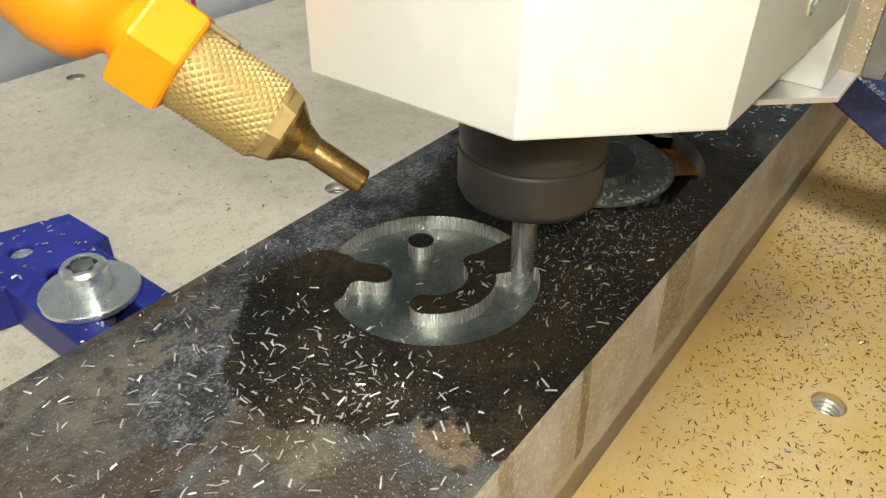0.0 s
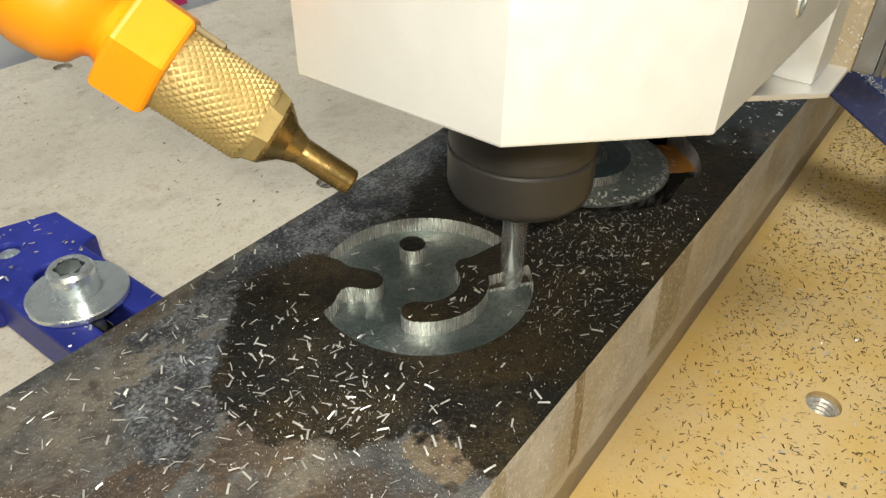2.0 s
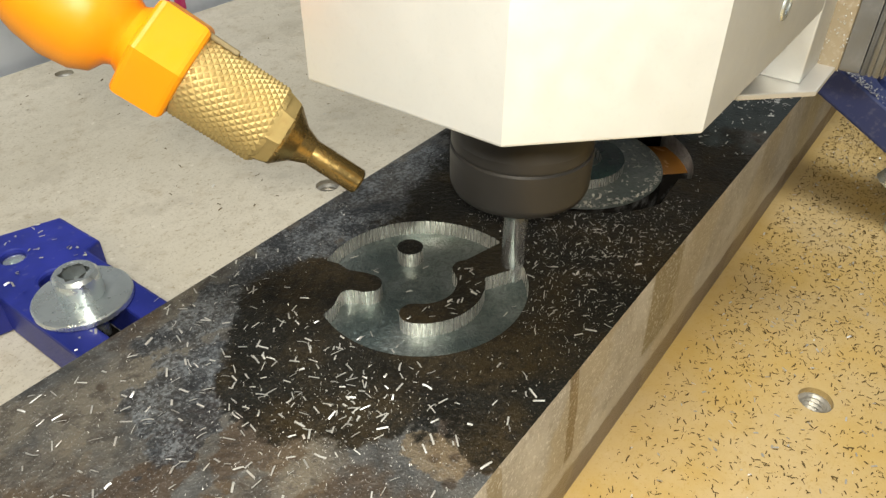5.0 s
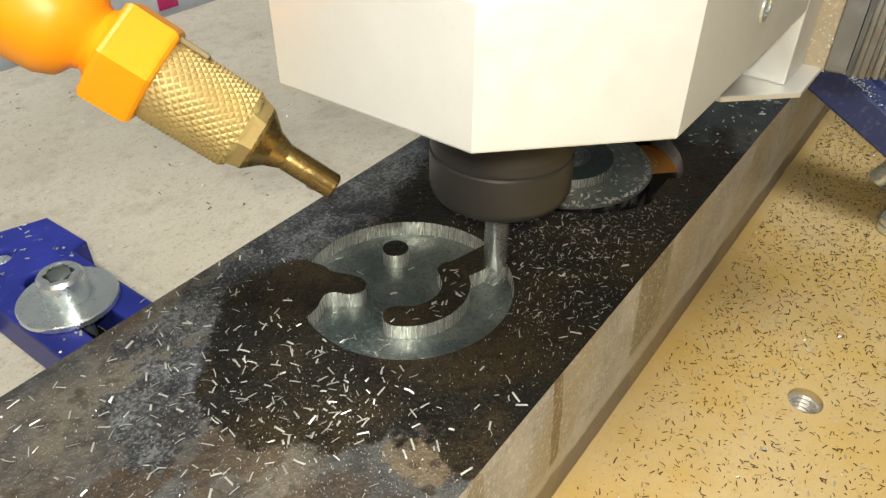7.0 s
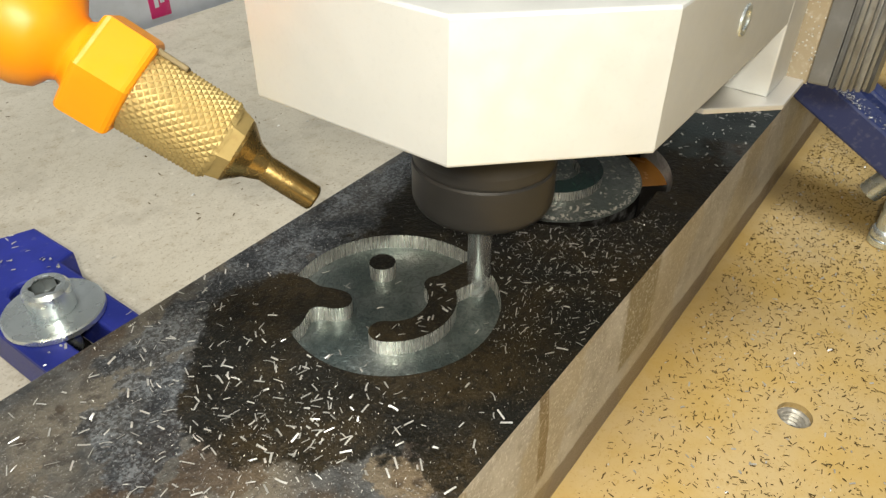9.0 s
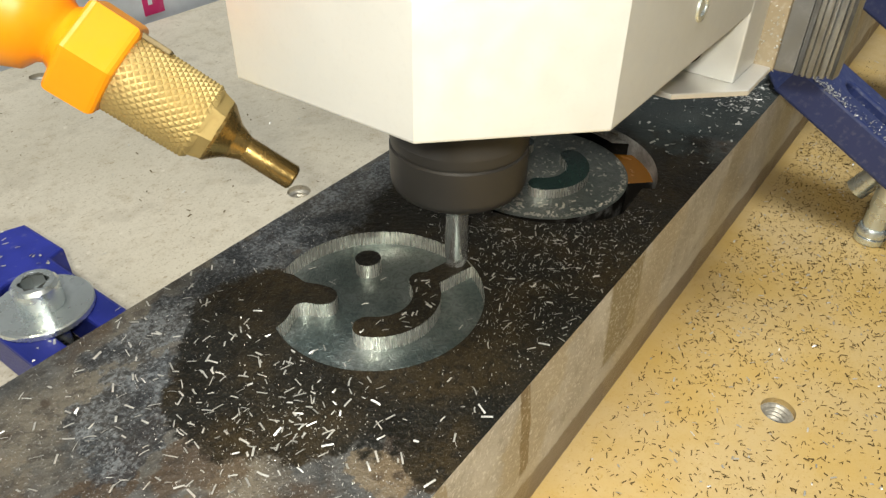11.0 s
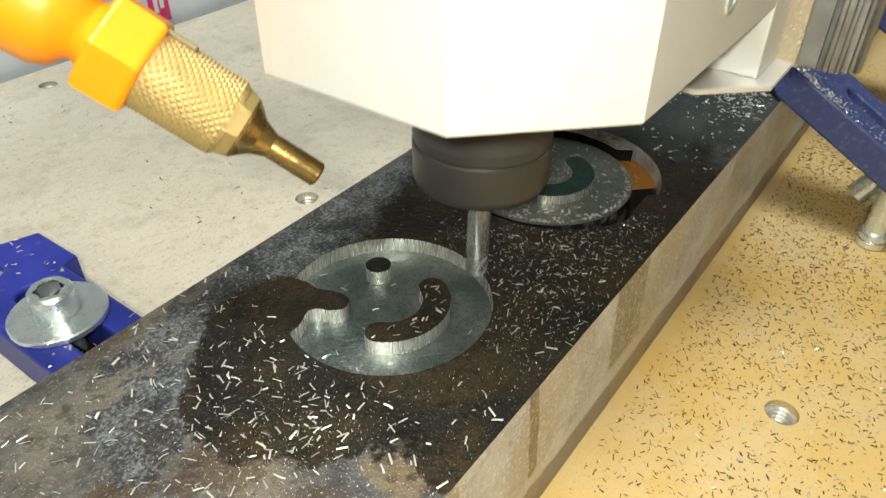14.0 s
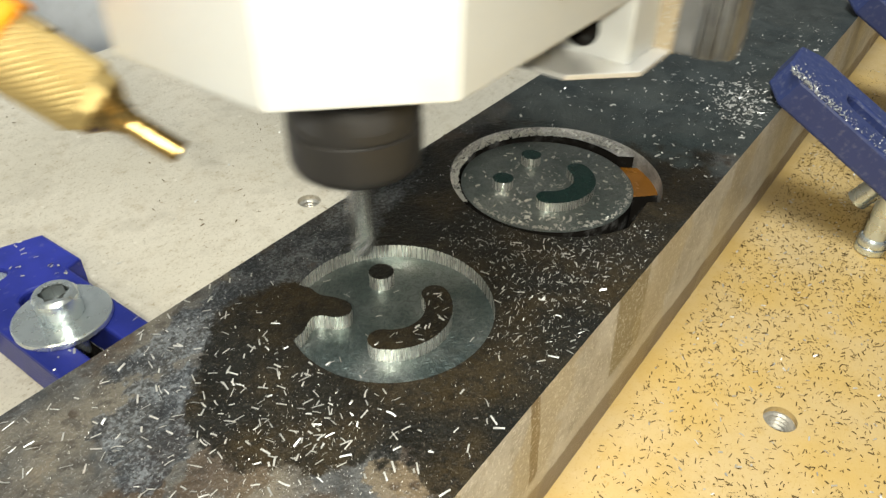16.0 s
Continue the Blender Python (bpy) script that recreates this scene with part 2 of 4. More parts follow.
def cut_steel(name, turn_scale=900.0, specks=0.35, base=(0.50, 0.52, 0.53), tint=(0.30, 0.36, 0.37), rough=(0.24, 0.42), upright=False, metal=0.92):
    """Freshly milled steel with fine tool marks; upright adds streaks of mirrored light to the colour."""
    n = Nodes(name)
    patch = n.noise(90, 4, 0.6)
    marks = n.noise(1.0, 3, 0.5, n.stretched(2600, 2600, 160)) if upright else n.noise(950, 2, 0.5, None, 2.2)
    colour = n.mix(n.band(patch, 0.36, 0.66), tint, base)
    colour = n.mix(n.math("MULTIPLY", n.band(n.noise(turn_scale, 3), 0.55, 0.75), specks), colour, (0.16, 0.16, 0.155))
    if upright:
        colour = n.mix(n.math("MULTIPLY", n.band(n.noise(1.0, 2, 0.6, n.stretched(3400, 3400, 60)), 0.46, 0.60), 0.3), colour, (0.20, 0.19, 0.17))
    else:
        colour = n.mix(n.math("MULTIPLY", n.band(n.noise(480, 3, 0.6, None, 3.0), 0.47, 0.60), 0.35), colour, tuple(v * 0.5 for v in tint))
    return n.finish(colour, n.band(marks, 0.3, 0.7, *rough), metal, n.bump(marks, 0.35 if upright else 0.95, 0.0001 if upright else 0.0002))


def bar_side():
    """Pale blasted-looking side of the bar, with oil runs and its bottom shade painted as a brown band."""
    n = Nodes("pale_bar_side")
    xyz = n.add("ShaderNodeSeparateXYZ")
    n.put(xyz.inputs[0], n.where)
    x, z = n.math("MULTIPLY", xyz.outputs["X"], 1000.0), n.math("MULTIPLY", xyz.outputs["Z"], 1000.0)
    wob = n.noise(70, 4, 0.6)
    grain = n.noise(1800, 3, 0.6)
    c = n.mix(n.band(n.noise(90, 5), 0.35, 0.7), (0.41, 0.39, 0.355), (0.56, 0.54, 0.505))
    # slanted stains that ran off the top
    slant = n.math("ADD", n.math("MULTIPLY", x, 0.045), n.math("MULTIPLY", z, -0.014))
    stain = n.band(n.math("SINE", n.math("ADD", n.math("MULTIPLY", slant, 3.0), n.math("MULTIPLY", wob, 5.0))), 0.25, 0.42)
    c = n.mix(n.math("MULTIPLY", stain, 0.5), c, (0.33, 0.275, 0.18))
    c = n.mix(n.math("MULTIPLY", n.band(n.noise(260, 5, 0.7), 0.52, 0.66), 0.45), c, (0.27, 0.235, 0.18))

    def streak(at, low, wide, tone, strength):
        off = n.math("ABSOLUTE", n.math("SUBTRACT", n.math("ADD", x, n.math("MULTIPLY", z, 0.10)), n.math("ADD", at, n.math("MULTIPLY", wob, 2.4))))
        inside = n.math("MULTIPLY", n.band(off, wide, wide * 0.8), n.band(z, low, low + 1.5))
        return n.mix(n.math("MULTIPLY", inside, strength), c, tone)
    c = streak(-0.8, 11.0, 1.5, (0.17, 0.115, 0.05), 0.85)
    c = streak(-22.0, 17.0, 1.8, (0.25, 0.19, 0.09), 0.6)
    c = streak(34.0, 12.0, 7.5, (0.25, 0.205, 0.12), 0.9)
    c = n.mix(n.math("MULTIPLY", n.band(grain, 0.54, 0.66), 0.6), c, (0.80, 0.79, 0.76))
    # shade along the rounded bottom edge, painted brown with a ragged border
    low_shade = n.band(n.math("ADD", z, n.math("MULTIPLY", n.math("SUBTRACT", wob, 0.5), 6.0)), 8.6, 7.2)
    c = n.mix(n.math("MULTIPLY", low_shade, 0.8), c, (0.20, 0.150, 0.105))
    rub = n.math("MULTIPLY", n.band(n.math("ADD", z, n.math("MULTIPLY", wob, 4.0)), 9.5, 11.0), n.band(n.math("ADD", z, n.math("MULTIPLY", wob, 4.0)), 14.5, 12.5))
    c = n.mix(n.math("MULTIPLY", rub, 0.5), c, (0.56, 0.53, 0.48))
    return n.finish(c, n.band(stain, 0, 1, 0.55, 0.38), 0.2, n.bump(n.math("ADD", grain, n.noise(400, 4)), 0.7, 0.0003))


def board_skin():
    """Pale wood-fibre board, a little oily, full of fine flecks."""
    n = Nodes("fibre_board")
    wide, mid, fine = n.noise(14, 4, 0.55), n.noise(130, 5, 0.6), n.noise(900, 4, 0.6)
    c = n.mix(n.band(wide, 0.35, 0.65), (0.50, 0.455, 0.36), (0.58, 0.53, 0.43))
    c = n.mix(n.math("MULTIPLY", n.band(mid, 0.52, 0.75), 0.45), c, (0.36, 0.29, 0.19))
    c = n.mix(n.math("MULTIPLY", n.band(fine, 0.60, 0.72), 0.55), c, (0.22, 0.18, 0.12))
    c = n.mix(n.math("MULTIPLY", n.band(n.noise(330, 2), 0.66, 0.74), 0.6), c, (0.68, 0.63, 0.53))
    c = n.mix(n.math("MULTIPLY", n.band(n.noise(520, 3, 0.65, n.stretched(1, 1.6, 1, 30)), 0.60, 0.68), 0.6), c, (0.24, 0.18, 0.10))
    c = n.mix(n.math("MULTIPLY", n.band(n.noise(55, 5, 0.65), 0.50, 0.66), 0.40), c, (0.34, 0.30, 0.23))
    c = n.mix(n.math("MULTIPLY", n.band(n.noise(1500, 3, 0.7), 0.56, 0.66), 0.45), c, (0.20, 0.155, 0.09))
    c = n.mix(n.math("MULTIPLY", n.band(n.noise(240, 4, 0.7), 0.55, 0.68), 0.35), c, (0.30, 0.24, 0.15))
    # warm light on the near side of the bar, painted as a wood tone
    x = n.add("ShaderNodeSeparateXYZ")
    n.put(x.inputs[0], n.where)
    warm_side = n.band(n.math("ADD", x.outputs["Y"], n.math("MULTIPLY", n.noise(40, 3), 0.012)), 0.006, -0.020)
    warm_side = n.math("MULTIPLY", warm_side, n.band(n.noise(28, 4, 0.6), 0.34, 0.66, 0.72, 1.0))
    c = n.mix(warm_side, c, n.mix(0.87, c, (0.515, 0.328, 0.070)))
    return n.finish(c, n.band(mid, 0.3, 0.7, 0.45, 0.62), 0.0, n.bump(n.math("ADD", fine, mid), 0.25, 0.0002))


def painted(name, colour, rough, grain=0.15, metal=0.0, wear=(0.5, 0.5, 0.5), amount=0.2, scale=240.0, coat=None, mottle=0.5, spec=None):
    n = Nodes(name)
    c = n.mix(n.math("MULTIPLY", n.band(n.noise(scale, 5, 0.6), 0.5, 0.75), amount), colour, wear)
    dark = tuple(v * 0.82 for v in colour)
    c = n.mix(n.math("MULTIPLY", n.band(n.noise(45, 4), 0.4, 0.7), mottle), c, dark)
    r = n.band(n.noise(300, 4), 0.3, 0.7, max(rough - 0.07, 0.03), rough + 0.08)
    return n.finish(c, r, metal, n.bump(n.noise(1200, 3), grain, 0.0001), coat=coat, spec=spec)


def printed_plastic():
    """Blue printed plastic with fine layer lines."""
    n = Nodes("blue_printed_plastic")
    layers = n.add("ShaderNodeTexWave")
    layers.wave_type, layers.bands_direction = "BANDS", "Z"
    n.put(layers.inputs["Vector"], n.where)
    layers.inputs["Scale"].default_value, layers.inputs["Distortion"].default_value = 900, 0.4
    c = n.mix(n.band(n.noise(70, 4), 0.35, 0.7), (0.016, 0.025, 0.19), (0.027, 0.038, 0.30))
    c = n.mix(n.math("MULTIPLY", n.band(n.noise(500, 4), 0.60, 0.75), 0.3), c, (0.20, 0.20, 0.30))
    return n.finish(c, 0.38, 0.0, n.bump(layers.outputs["Fac"], 0.25, 0.0001), spec=0.3)


MILL_SCALE = mill_scale()
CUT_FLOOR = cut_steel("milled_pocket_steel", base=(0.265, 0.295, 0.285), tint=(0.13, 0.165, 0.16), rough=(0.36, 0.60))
# same cut steel as the floor, paler: torch reflections put into the colour
LIT_CUT_WALL = cut_steel("lit_milled_wall_steel", base=(0.92, 0.90, 0.85), tint=(0.62, 0.60, 0.56), rough=(0.17, 0.38), upright=True, metal=0.82)
DISC_TOP = cut_steel("oily_disc_steel", base=(0.31, 0.335, 0.32), tint=(0.19, 0.22, 0.21), rough=(0.28, 0.46), metal=0.75)
KERF_WALL = cut_steel("rough_kerf_steel", base=(0.46, 0.45, 0.44), tint=(0.20, 0.195, 0.19), metal=0.25, rough=(0.4, 0.6), turn_scale=500)
# amber tone of the cut's lit inner wall, held in the colour
AMBER_GAP = painted("amber_lit_wall", (0.36, 0.15, 0.02), 0.22, 0.3, 0.3, (0.2, 0.09, 0.03), 0.5)
SIDE = bar_side()
BOARD = board_skin()
# near-black that paints the shade in gaps, holes and recesses
SHADE_BLACK = painted("painted_gap_shade", (0.008, 0.007, 0.006), 0.9, spec=0.08)
# dark scale with its teal reflection painted into the colour
TEAL_SHEEN = painted("teal_reflection_scale", (0.005, 0.026, 0.021), 0.25, 0.3, 0.1, (0.02, 0.05, 0.045), 0.3)
ZINC = painted("zinc_plated_steel", (0.74, 0.80, 0.81), 0.28, 0.12, 0.85, (0.54, 0.60, 0.63), 0.4, 420)
# darker copy of the zinc, with the socket's inner shade in its colour
SOCKET = painted("shaded_zinc", (0.42, 0.45, 0.45), 0.45, 0.2, 0.8, (0.2, 0.2, 0.2), 0.4, 700)
BLUE = printed_plastic()
# dust, and the arm's pale sheen painted in with it
DUSTY_SHEEN_BLUE = painted("dusty_sheen_blue_plastic", (0.030, 0.045, 0.150), 0.42, 0.3, 0.0, (0.20, 0.21, 0.27), 0.55, 700)
ANODISED = painted("silver_white_anodised_aluminium", (0.66, 0.665, 0.645), 0.46, 0.10, 0.4, (0.60, 0.60, 0.58), 0.3, 1500, mottle=0.06)
WHITE_PLATE = painted("white_plate", (0.78, 0.77, 0.74), 0.45, 0.1, 0.6, (0.6, 0.58, 0.55), 0.2)
ALUMINIUM = cut_steel("extruded_aluminium", base=(0.46, 0.475, 0.485), tint=(0.27, 0.28, 0.29), rough=(0.28, 0.44), upright=True)
SLIDE_GREY = painted("dull_grey_slide", (0.20, 0.205, 0.21), 0.4, 0.2, 0.6, (0.33, 0.33, 0.33), 0.4, 300)
GASKET = painted("sandy_felt_strip", (0.33, 0.27, 0.18), 0.8, 0.8, 0.0, (0.55, 0.50, 0.42), 0.6, 900)
BLACK_NUT = painted("black_oxide_steel", (0.050, 0.047, 0.044), 0.42, 0.15, 0.5, (0.08, 0.08, 0.08), 0.3)
CARBIDE = cut_steel("bright_carbide", base=(0.80, 0.80, 0.79), tint=(0.62, 0.62, 0.61), rough=(0.14, 0.26), upright=True)
# dark olive brass, the notch's shade put into the colour
NOTCH_BRASS = painted("shaded_olive_brass", (0.20, 0.155, 0.075), 0.6, 0.3, 0.2, (0.35, 0.27, 0.12), 0.4, 900)
BRASS = painted("brass", (0.53, 0.40, 0.165), 0.58, 0.15, 0.7, (0.40, 0.26, 0.09), 0.35, 700)
BRASS_DARK = painted("oily_brass", (0.46, 0.31, 0.11), 0.27, 0.5, 0.9, (0.62, 0.46, 0.20), 0.4, 900)
INSERT = painted("dull_threaded_steel", (0.60, 0.58, 0.53), 0.42, 0.2, 0.7, (0.2, 0.16, 0.12), 0.4, 500)
ORANGE = painted("orange_hose_plastic", (0.93, 0.33, 0.004), 0.42, 0.05, 0.0, (0.96, 0.42, 0.01), 0.3, 120)
CHIP = painted("bright_steel_chips", (0.60, 0.59, 0.55), 0.34, 0.2, 0.55, (0.45, 0.42, 0.36), 0.4, 900)
CHIP_DARK = painted("dull_dark_chips", (0.095, 0.064, 0.026), 0.75, 0.2, 0.0, (0.22, 0.16, 0.08), 0.4, 900, spec=0.1)
RAIL_WHITE = painted("pale_blue_white_card", (0.78, 0.83, 0.92), 0.5, 0.1, 0.0, (0.45, 0.46, 0.48), 0.3, 60)
MAGENTA = painted("magenta_print", (0.72, 0.03, 0.20), 0.5)
DARK_STEEL = painted("dark_machine_steel", (0.07, 0.07, 0.075), 0.5, 0.2, 0.3)
ROOM = painted("room_paint", (0.60, 0.60, 0.59), 0.8)

# ---- the setting ----
def room():
    """Plain walls, floor and ceiling far round the machine."""
    for name, b in (("floor", (-2.0, 2.6, -2.2, 2.2, -0.95, -0.90)), ("ceiling", (-2.0, 2.6, -2.2, 2.2, 2.4, 2.45)),
                    ("wall_west", (-2.05, -2.0, -2.2, 2.2, -0.9, 2.4)), ("wall_east", (2.6, 2.65, -2.2, 2.2, -0.9, 2.4)),
                    ("wall_south", (-2.0, 2.6, -2.25, -2.2, -0.9, 2.4)), ("wall_north", (-2.0, 2.6, 2.2, 2.25, -0.9, 2.4))):
        tagged(part(name, box(*[v * 1000 for v in b]), ROOM), "plain pale painted room " + name.split("_")[0], name.split("_")[0], kind="structure")


def board():
    """The machine bed: a pale fibre board with threaded holes."""
    sites = [(50.2, -59.5), (50.3, 74.0), (48.5, 206.0), (-25.0, 71.0)]
    outline = [(-260, -300), (420, -300), (420, 221), (-260, 221)]
    ob = part("ground", prism(outline, -18, 0, 0, holes=[ring(x, y, 3.35, 24) for x, y in sites]), BOARD)
    tagged(ob, "pale wood-fibre machine bed with threaded holes", "machine bed", kind="structure")
    for x, y in sites[:3]:
        ins = bmesh.new()
        turns, sides, prof = 6, 24, []
        for k in range(turns * 2 + 1):
            prof.append((2.75 if k % 2 else 3.15, -1.6 - k * 0.55))
        lathe([(3.34, -1.4), (3.2, -1.35), *prof, (2.7, -9.5), (0, -9.5)], 24, ins, Matrix.Translation((x, y, 0)))
        tagged(part("threaded_insert", ins, INSERT, smooth=False), "zinc threaded insert sunk in the board", "insert", "threaded inserts")


def carton():
    """Pale carton standing beyond the board's far edge, with a magenta print."""
    c = thing("carton", "pale blue-white carton with magenta print", "carton")
    part("body", box(-200, 420, 226, 330, -18, 70, 1.0), RAIL_WHITE, c)
    part("print", box(109, 119, 225.7, 226.1, 1.2, 14), MAGENTA, c, "magenta printed patch")
    part("print_bar", box(111.5, 113.5, 225.5, 225.8, 5.5, 12), RAIL_WHITE, c, "white bar in the print")
    part("print_bar", box(114.5, 116.5, 225.5, 225.8, 7, 12), RAIL_WHITE, c, "white bar in the print")
    t = box(-1600, 1900, -1500, 1500, -60, -18.2)
    tagged(part("machine_base", t, DARK_STEEL), "dark machine base under the board", "base", kind="structure")


def curve(points, steps=5):
    """A smooth line through a few points."""
    out = []
    for k in range(1, len(points) - 2):
        p = [np.array(points[k + j], float) for j in (-1, 0, 1, 2)]
        for s in range(steps):
            t = s / steps
            out.append(tuple(0.5 * (2 * p[1] + (p[2] - p[0]) * t + (2 * p[0] - 5 * p[1] + 4 * p[2] - p[3]) * t * t + (3 * p[1] - p[0] - 3 * p[2] + p[3]) * t ** 3)))
    return out + [tuple(points[-2])]


def kidney(cx, cy, r, half, a0, a1, turn=0.0):
    a0, a1 = a0 + turn, a1 + turn
    tail = (cx + r * math.cos(radians(a0)), cy + r * math.sin(radians(a0)))
    head = (cx + r * math.cos(radians(a1)), cy + r * math.sin(radians(a1)))
    return (ring(cx, cy, r + half, 26, a0, a1) + ring(*head, half, 10, a1, a1 + 180)[1:-1]
            + ring(cx, cy, r - half, 26, a1, a0) + ring(*tail, half, 10, a0 + 180, a0 + 360)[1:-1])


def paint_faces(ob, test):
    """Gives the faces that pass the test the second material."""
    for p in ob.data.polygons:
        if test(p):
            p.material_index = 1


def upright(p):
    return abs(p.normal.z) < 0.5


HOLE = (54.5, -0.8, 22.8)    # round cut-out for the finished disc


def bar():
    """Thick hot-rolled flat bar with a round pocket being milled and a round cut-out."""
    top = thing("steel_bar", "thick dark mill-scale steel bar wet with oil", "steel bar")
    nose = curve([(-5.0, 20), (-5.4, 16.65), (-4.9, 14.4), (-5.1, 11.8), (-4.1, 9.3), (-3.6, 6.7), (-4.5, 5.0), (-6.2, 4.5), (-7.9, 5.8),
                  (-8.8, 7.8), (-10.1, 8.7), (-11.6, 8.3), (-13.5, 7.5), (-15.9, 7.3), (-19, 7)], 5)
    a0 = math.degrees(math.atan2(nose[-1][1], nose[-1][0]))
    a1 = math.degrees(math.atan2(nose[0][1], nose[0][0])) + 360
    wall = ring(0, 0, 17.5, 120, a0, a1)[1:-1]
    pocket = wall + nose
    outline = [(-170, -30.3), (360, -30.3), (360, 29.3), (-170, 29.3)]
    # upper skin with the openings, drawn down to the pocket's floor
    upper = prism(outline, FLOOR - 0.02, TOP, 0, holes=[pocket, ring(HOLE[0], HOLE[1], HOLE[2], 96)])
    worn = [e for e in upper.edges if all(abs(v.co.z - TOP) < 1e-4 and abs(v.co.y) > 29 for v in e.verts) and abs(e.verts[0].co.x - e.verts[1].co.x) > 100]
    bevelled(upper, 0.45, 2, worn)
    skin = part("skin", upper, [MILL_SCALE, LIT_CUT_WALL, SIDE, KERF_WALL], top)
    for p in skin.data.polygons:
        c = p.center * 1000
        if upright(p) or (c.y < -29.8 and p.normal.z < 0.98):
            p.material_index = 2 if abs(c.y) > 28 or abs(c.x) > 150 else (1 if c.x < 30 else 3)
    body = prism([(-170, -30.3), (360, -30.3), (360, 29.3), (-170, 29.3)], 0.0, FLOOR - 0.02, holes=[ring(HOLE[0], HOLE[1], HOLE[2] - 0.01, 96)])
    low = [e for e in body.edges if all(abs(v.co.z) < 1e-6 for v in e.verts) and all(abs(abs(v.co.y) - 29.8) < 1 for v in e.verts)
           and abs(e.verts[0].co.x - e.verts[1].co.x) > 100]
    bevelled(body, 6.5, 6, low)
    block = part("body", body, [SIDE, CUT_FLOOR, KERF_WALL], top, "pale sawn bar side with oil runs")
    for p in block.data.polygons:
        c = p.center * 1000
        if p.normal.z > 0.7:
            p.material_index = 1
        elif upright(p) and abs(c.y) < 28 and abs(c.x) < 150:
            p.material_index = 2
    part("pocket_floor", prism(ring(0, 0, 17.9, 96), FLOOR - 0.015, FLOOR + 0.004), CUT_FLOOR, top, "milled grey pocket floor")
    # black sheet standing in for the shade deep in the cut-out
    part("hole_shade", prism(ring(HOLE[0], HOLE[1], HOLE[2] - 0.02, 48), 12, 13), SHADE_BLACK, top)
    ledge = ring(HOLE[0], HOLE[1], HOLE[2] - 0.02, 60, -24, 150) + ring(54.9, 1.3, 20.15, 60, 150, -24)
    # upright faces of ledge, crescent and lip blackened as painted gap shade
    paint_faces(part("ledge", prism(ledge, 18, TOP - 1.5), [KERF_WALL, SHADE_BLACK], top, "rough grey step left round the cut-out"), upright)
    # crescent added in the gap to show its lit amber wall
    amber_arc = ring(HOLE[0], HOLE[1], HOLE[2] - 0.03, 24, -58, -28) + ring(54.9, 1.3, 19.0, 24, -27, -66)
    paint_faces(part("amber_crescent", prism(amber_arc, 22, FLOOR - 0.8), [AMBER_GAP, SHADE_BLACK], top, "amber crescent added for the lit inner wall of the cut"), upright)
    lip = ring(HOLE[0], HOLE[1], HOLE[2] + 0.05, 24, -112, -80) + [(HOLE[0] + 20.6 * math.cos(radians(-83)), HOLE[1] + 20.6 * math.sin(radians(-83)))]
    paint_faces(part("lip", prism(lip, FLOOR - 4, TOP - 0.015), [MILL_SCALE, SHADE_BLACK], top, "narrow lip of bar left beside the cut"), upright)
    pin = part("round_island", prism(ring(6.2, 7.6, 2.3, 36), FLOOR, TOP, 0.06), [MILL_SCALE, LIT_CUT_WALL], top, "round standing pin left by the cutter")
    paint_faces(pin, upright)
    kid = part("curved_island", prism(kidney(0, 0, 8.05, 2.35, 208, 332), FLOOR, TOP, 0.06), [MILL_SCALE, LIT_CUT_WALL], top, "bean-shaped island left by the cutter")
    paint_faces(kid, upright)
    # the stock between the island and the rim that the cutter still has to take away
    stock = []
    for (i0, o0), (i1, o1) in (((-57, -46), (-53, -40)), ((-53, -40), (-49, -33)), ((-49, -33), (-41, -27)), ((-41, -27), (-15.3, -14.5))):
        piece = [(8.4 * math.cos(radians(i0)), 8.4 * math.sin(radians(i0)))] + ring(0, 0, 17.53, 8, o0, o1)
        inner = 8.4 if o1 < -15 else 6.8
        piece += [(inner * math.cos(radians(i1)), inner * math.sin(radians(i1)))]
        s = part("uncut_stock", prism(piece, FLOOR - 0.01, TOP - 0.012), [MILL_SCALE, LIT_CUT_WALL], top, "oily stock that the cutter is taking away")
        paint_faces(s, upright)
        stock.append(s)
    return stock


def cut_disc():
    """The finished round part, lying loose in its cut-out."""
    cx, cy, tilt = 54.9, 1.3, 2.0
    disc = thing("cut_disc", "loose round steel disc strewn with chips, in its cut-out", "steel disc")
    # the disc's side is black: the gap's shade put into its colour
    paint_faces(part("plate", prism(ring(cx, cy, 18.9, 96), 13.0, FLOOR, 0.15), [DISC_TOP, SHADE_BLACK], disc), upright)
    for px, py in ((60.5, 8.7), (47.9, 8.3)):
        p = part("pin", prism(ring(px, py, 2.3, 32), FLOOR, FLOOR + 2.1, 0.05), [TEAL_SHEEN, LIT_CUT_WALL], disc, "standing round pin")
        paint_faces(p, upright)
    k = part("bean", prism(kidney(54.1, 0.8, 8.1, 2.4, 208, 332, tilt), FLOOR, FLOOR + 2.1, 0.05), [TEAL_SHEEN, LIT_CUT_WALL], disc, "green-black bean-shaped boss")
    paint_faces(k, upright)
    return disc


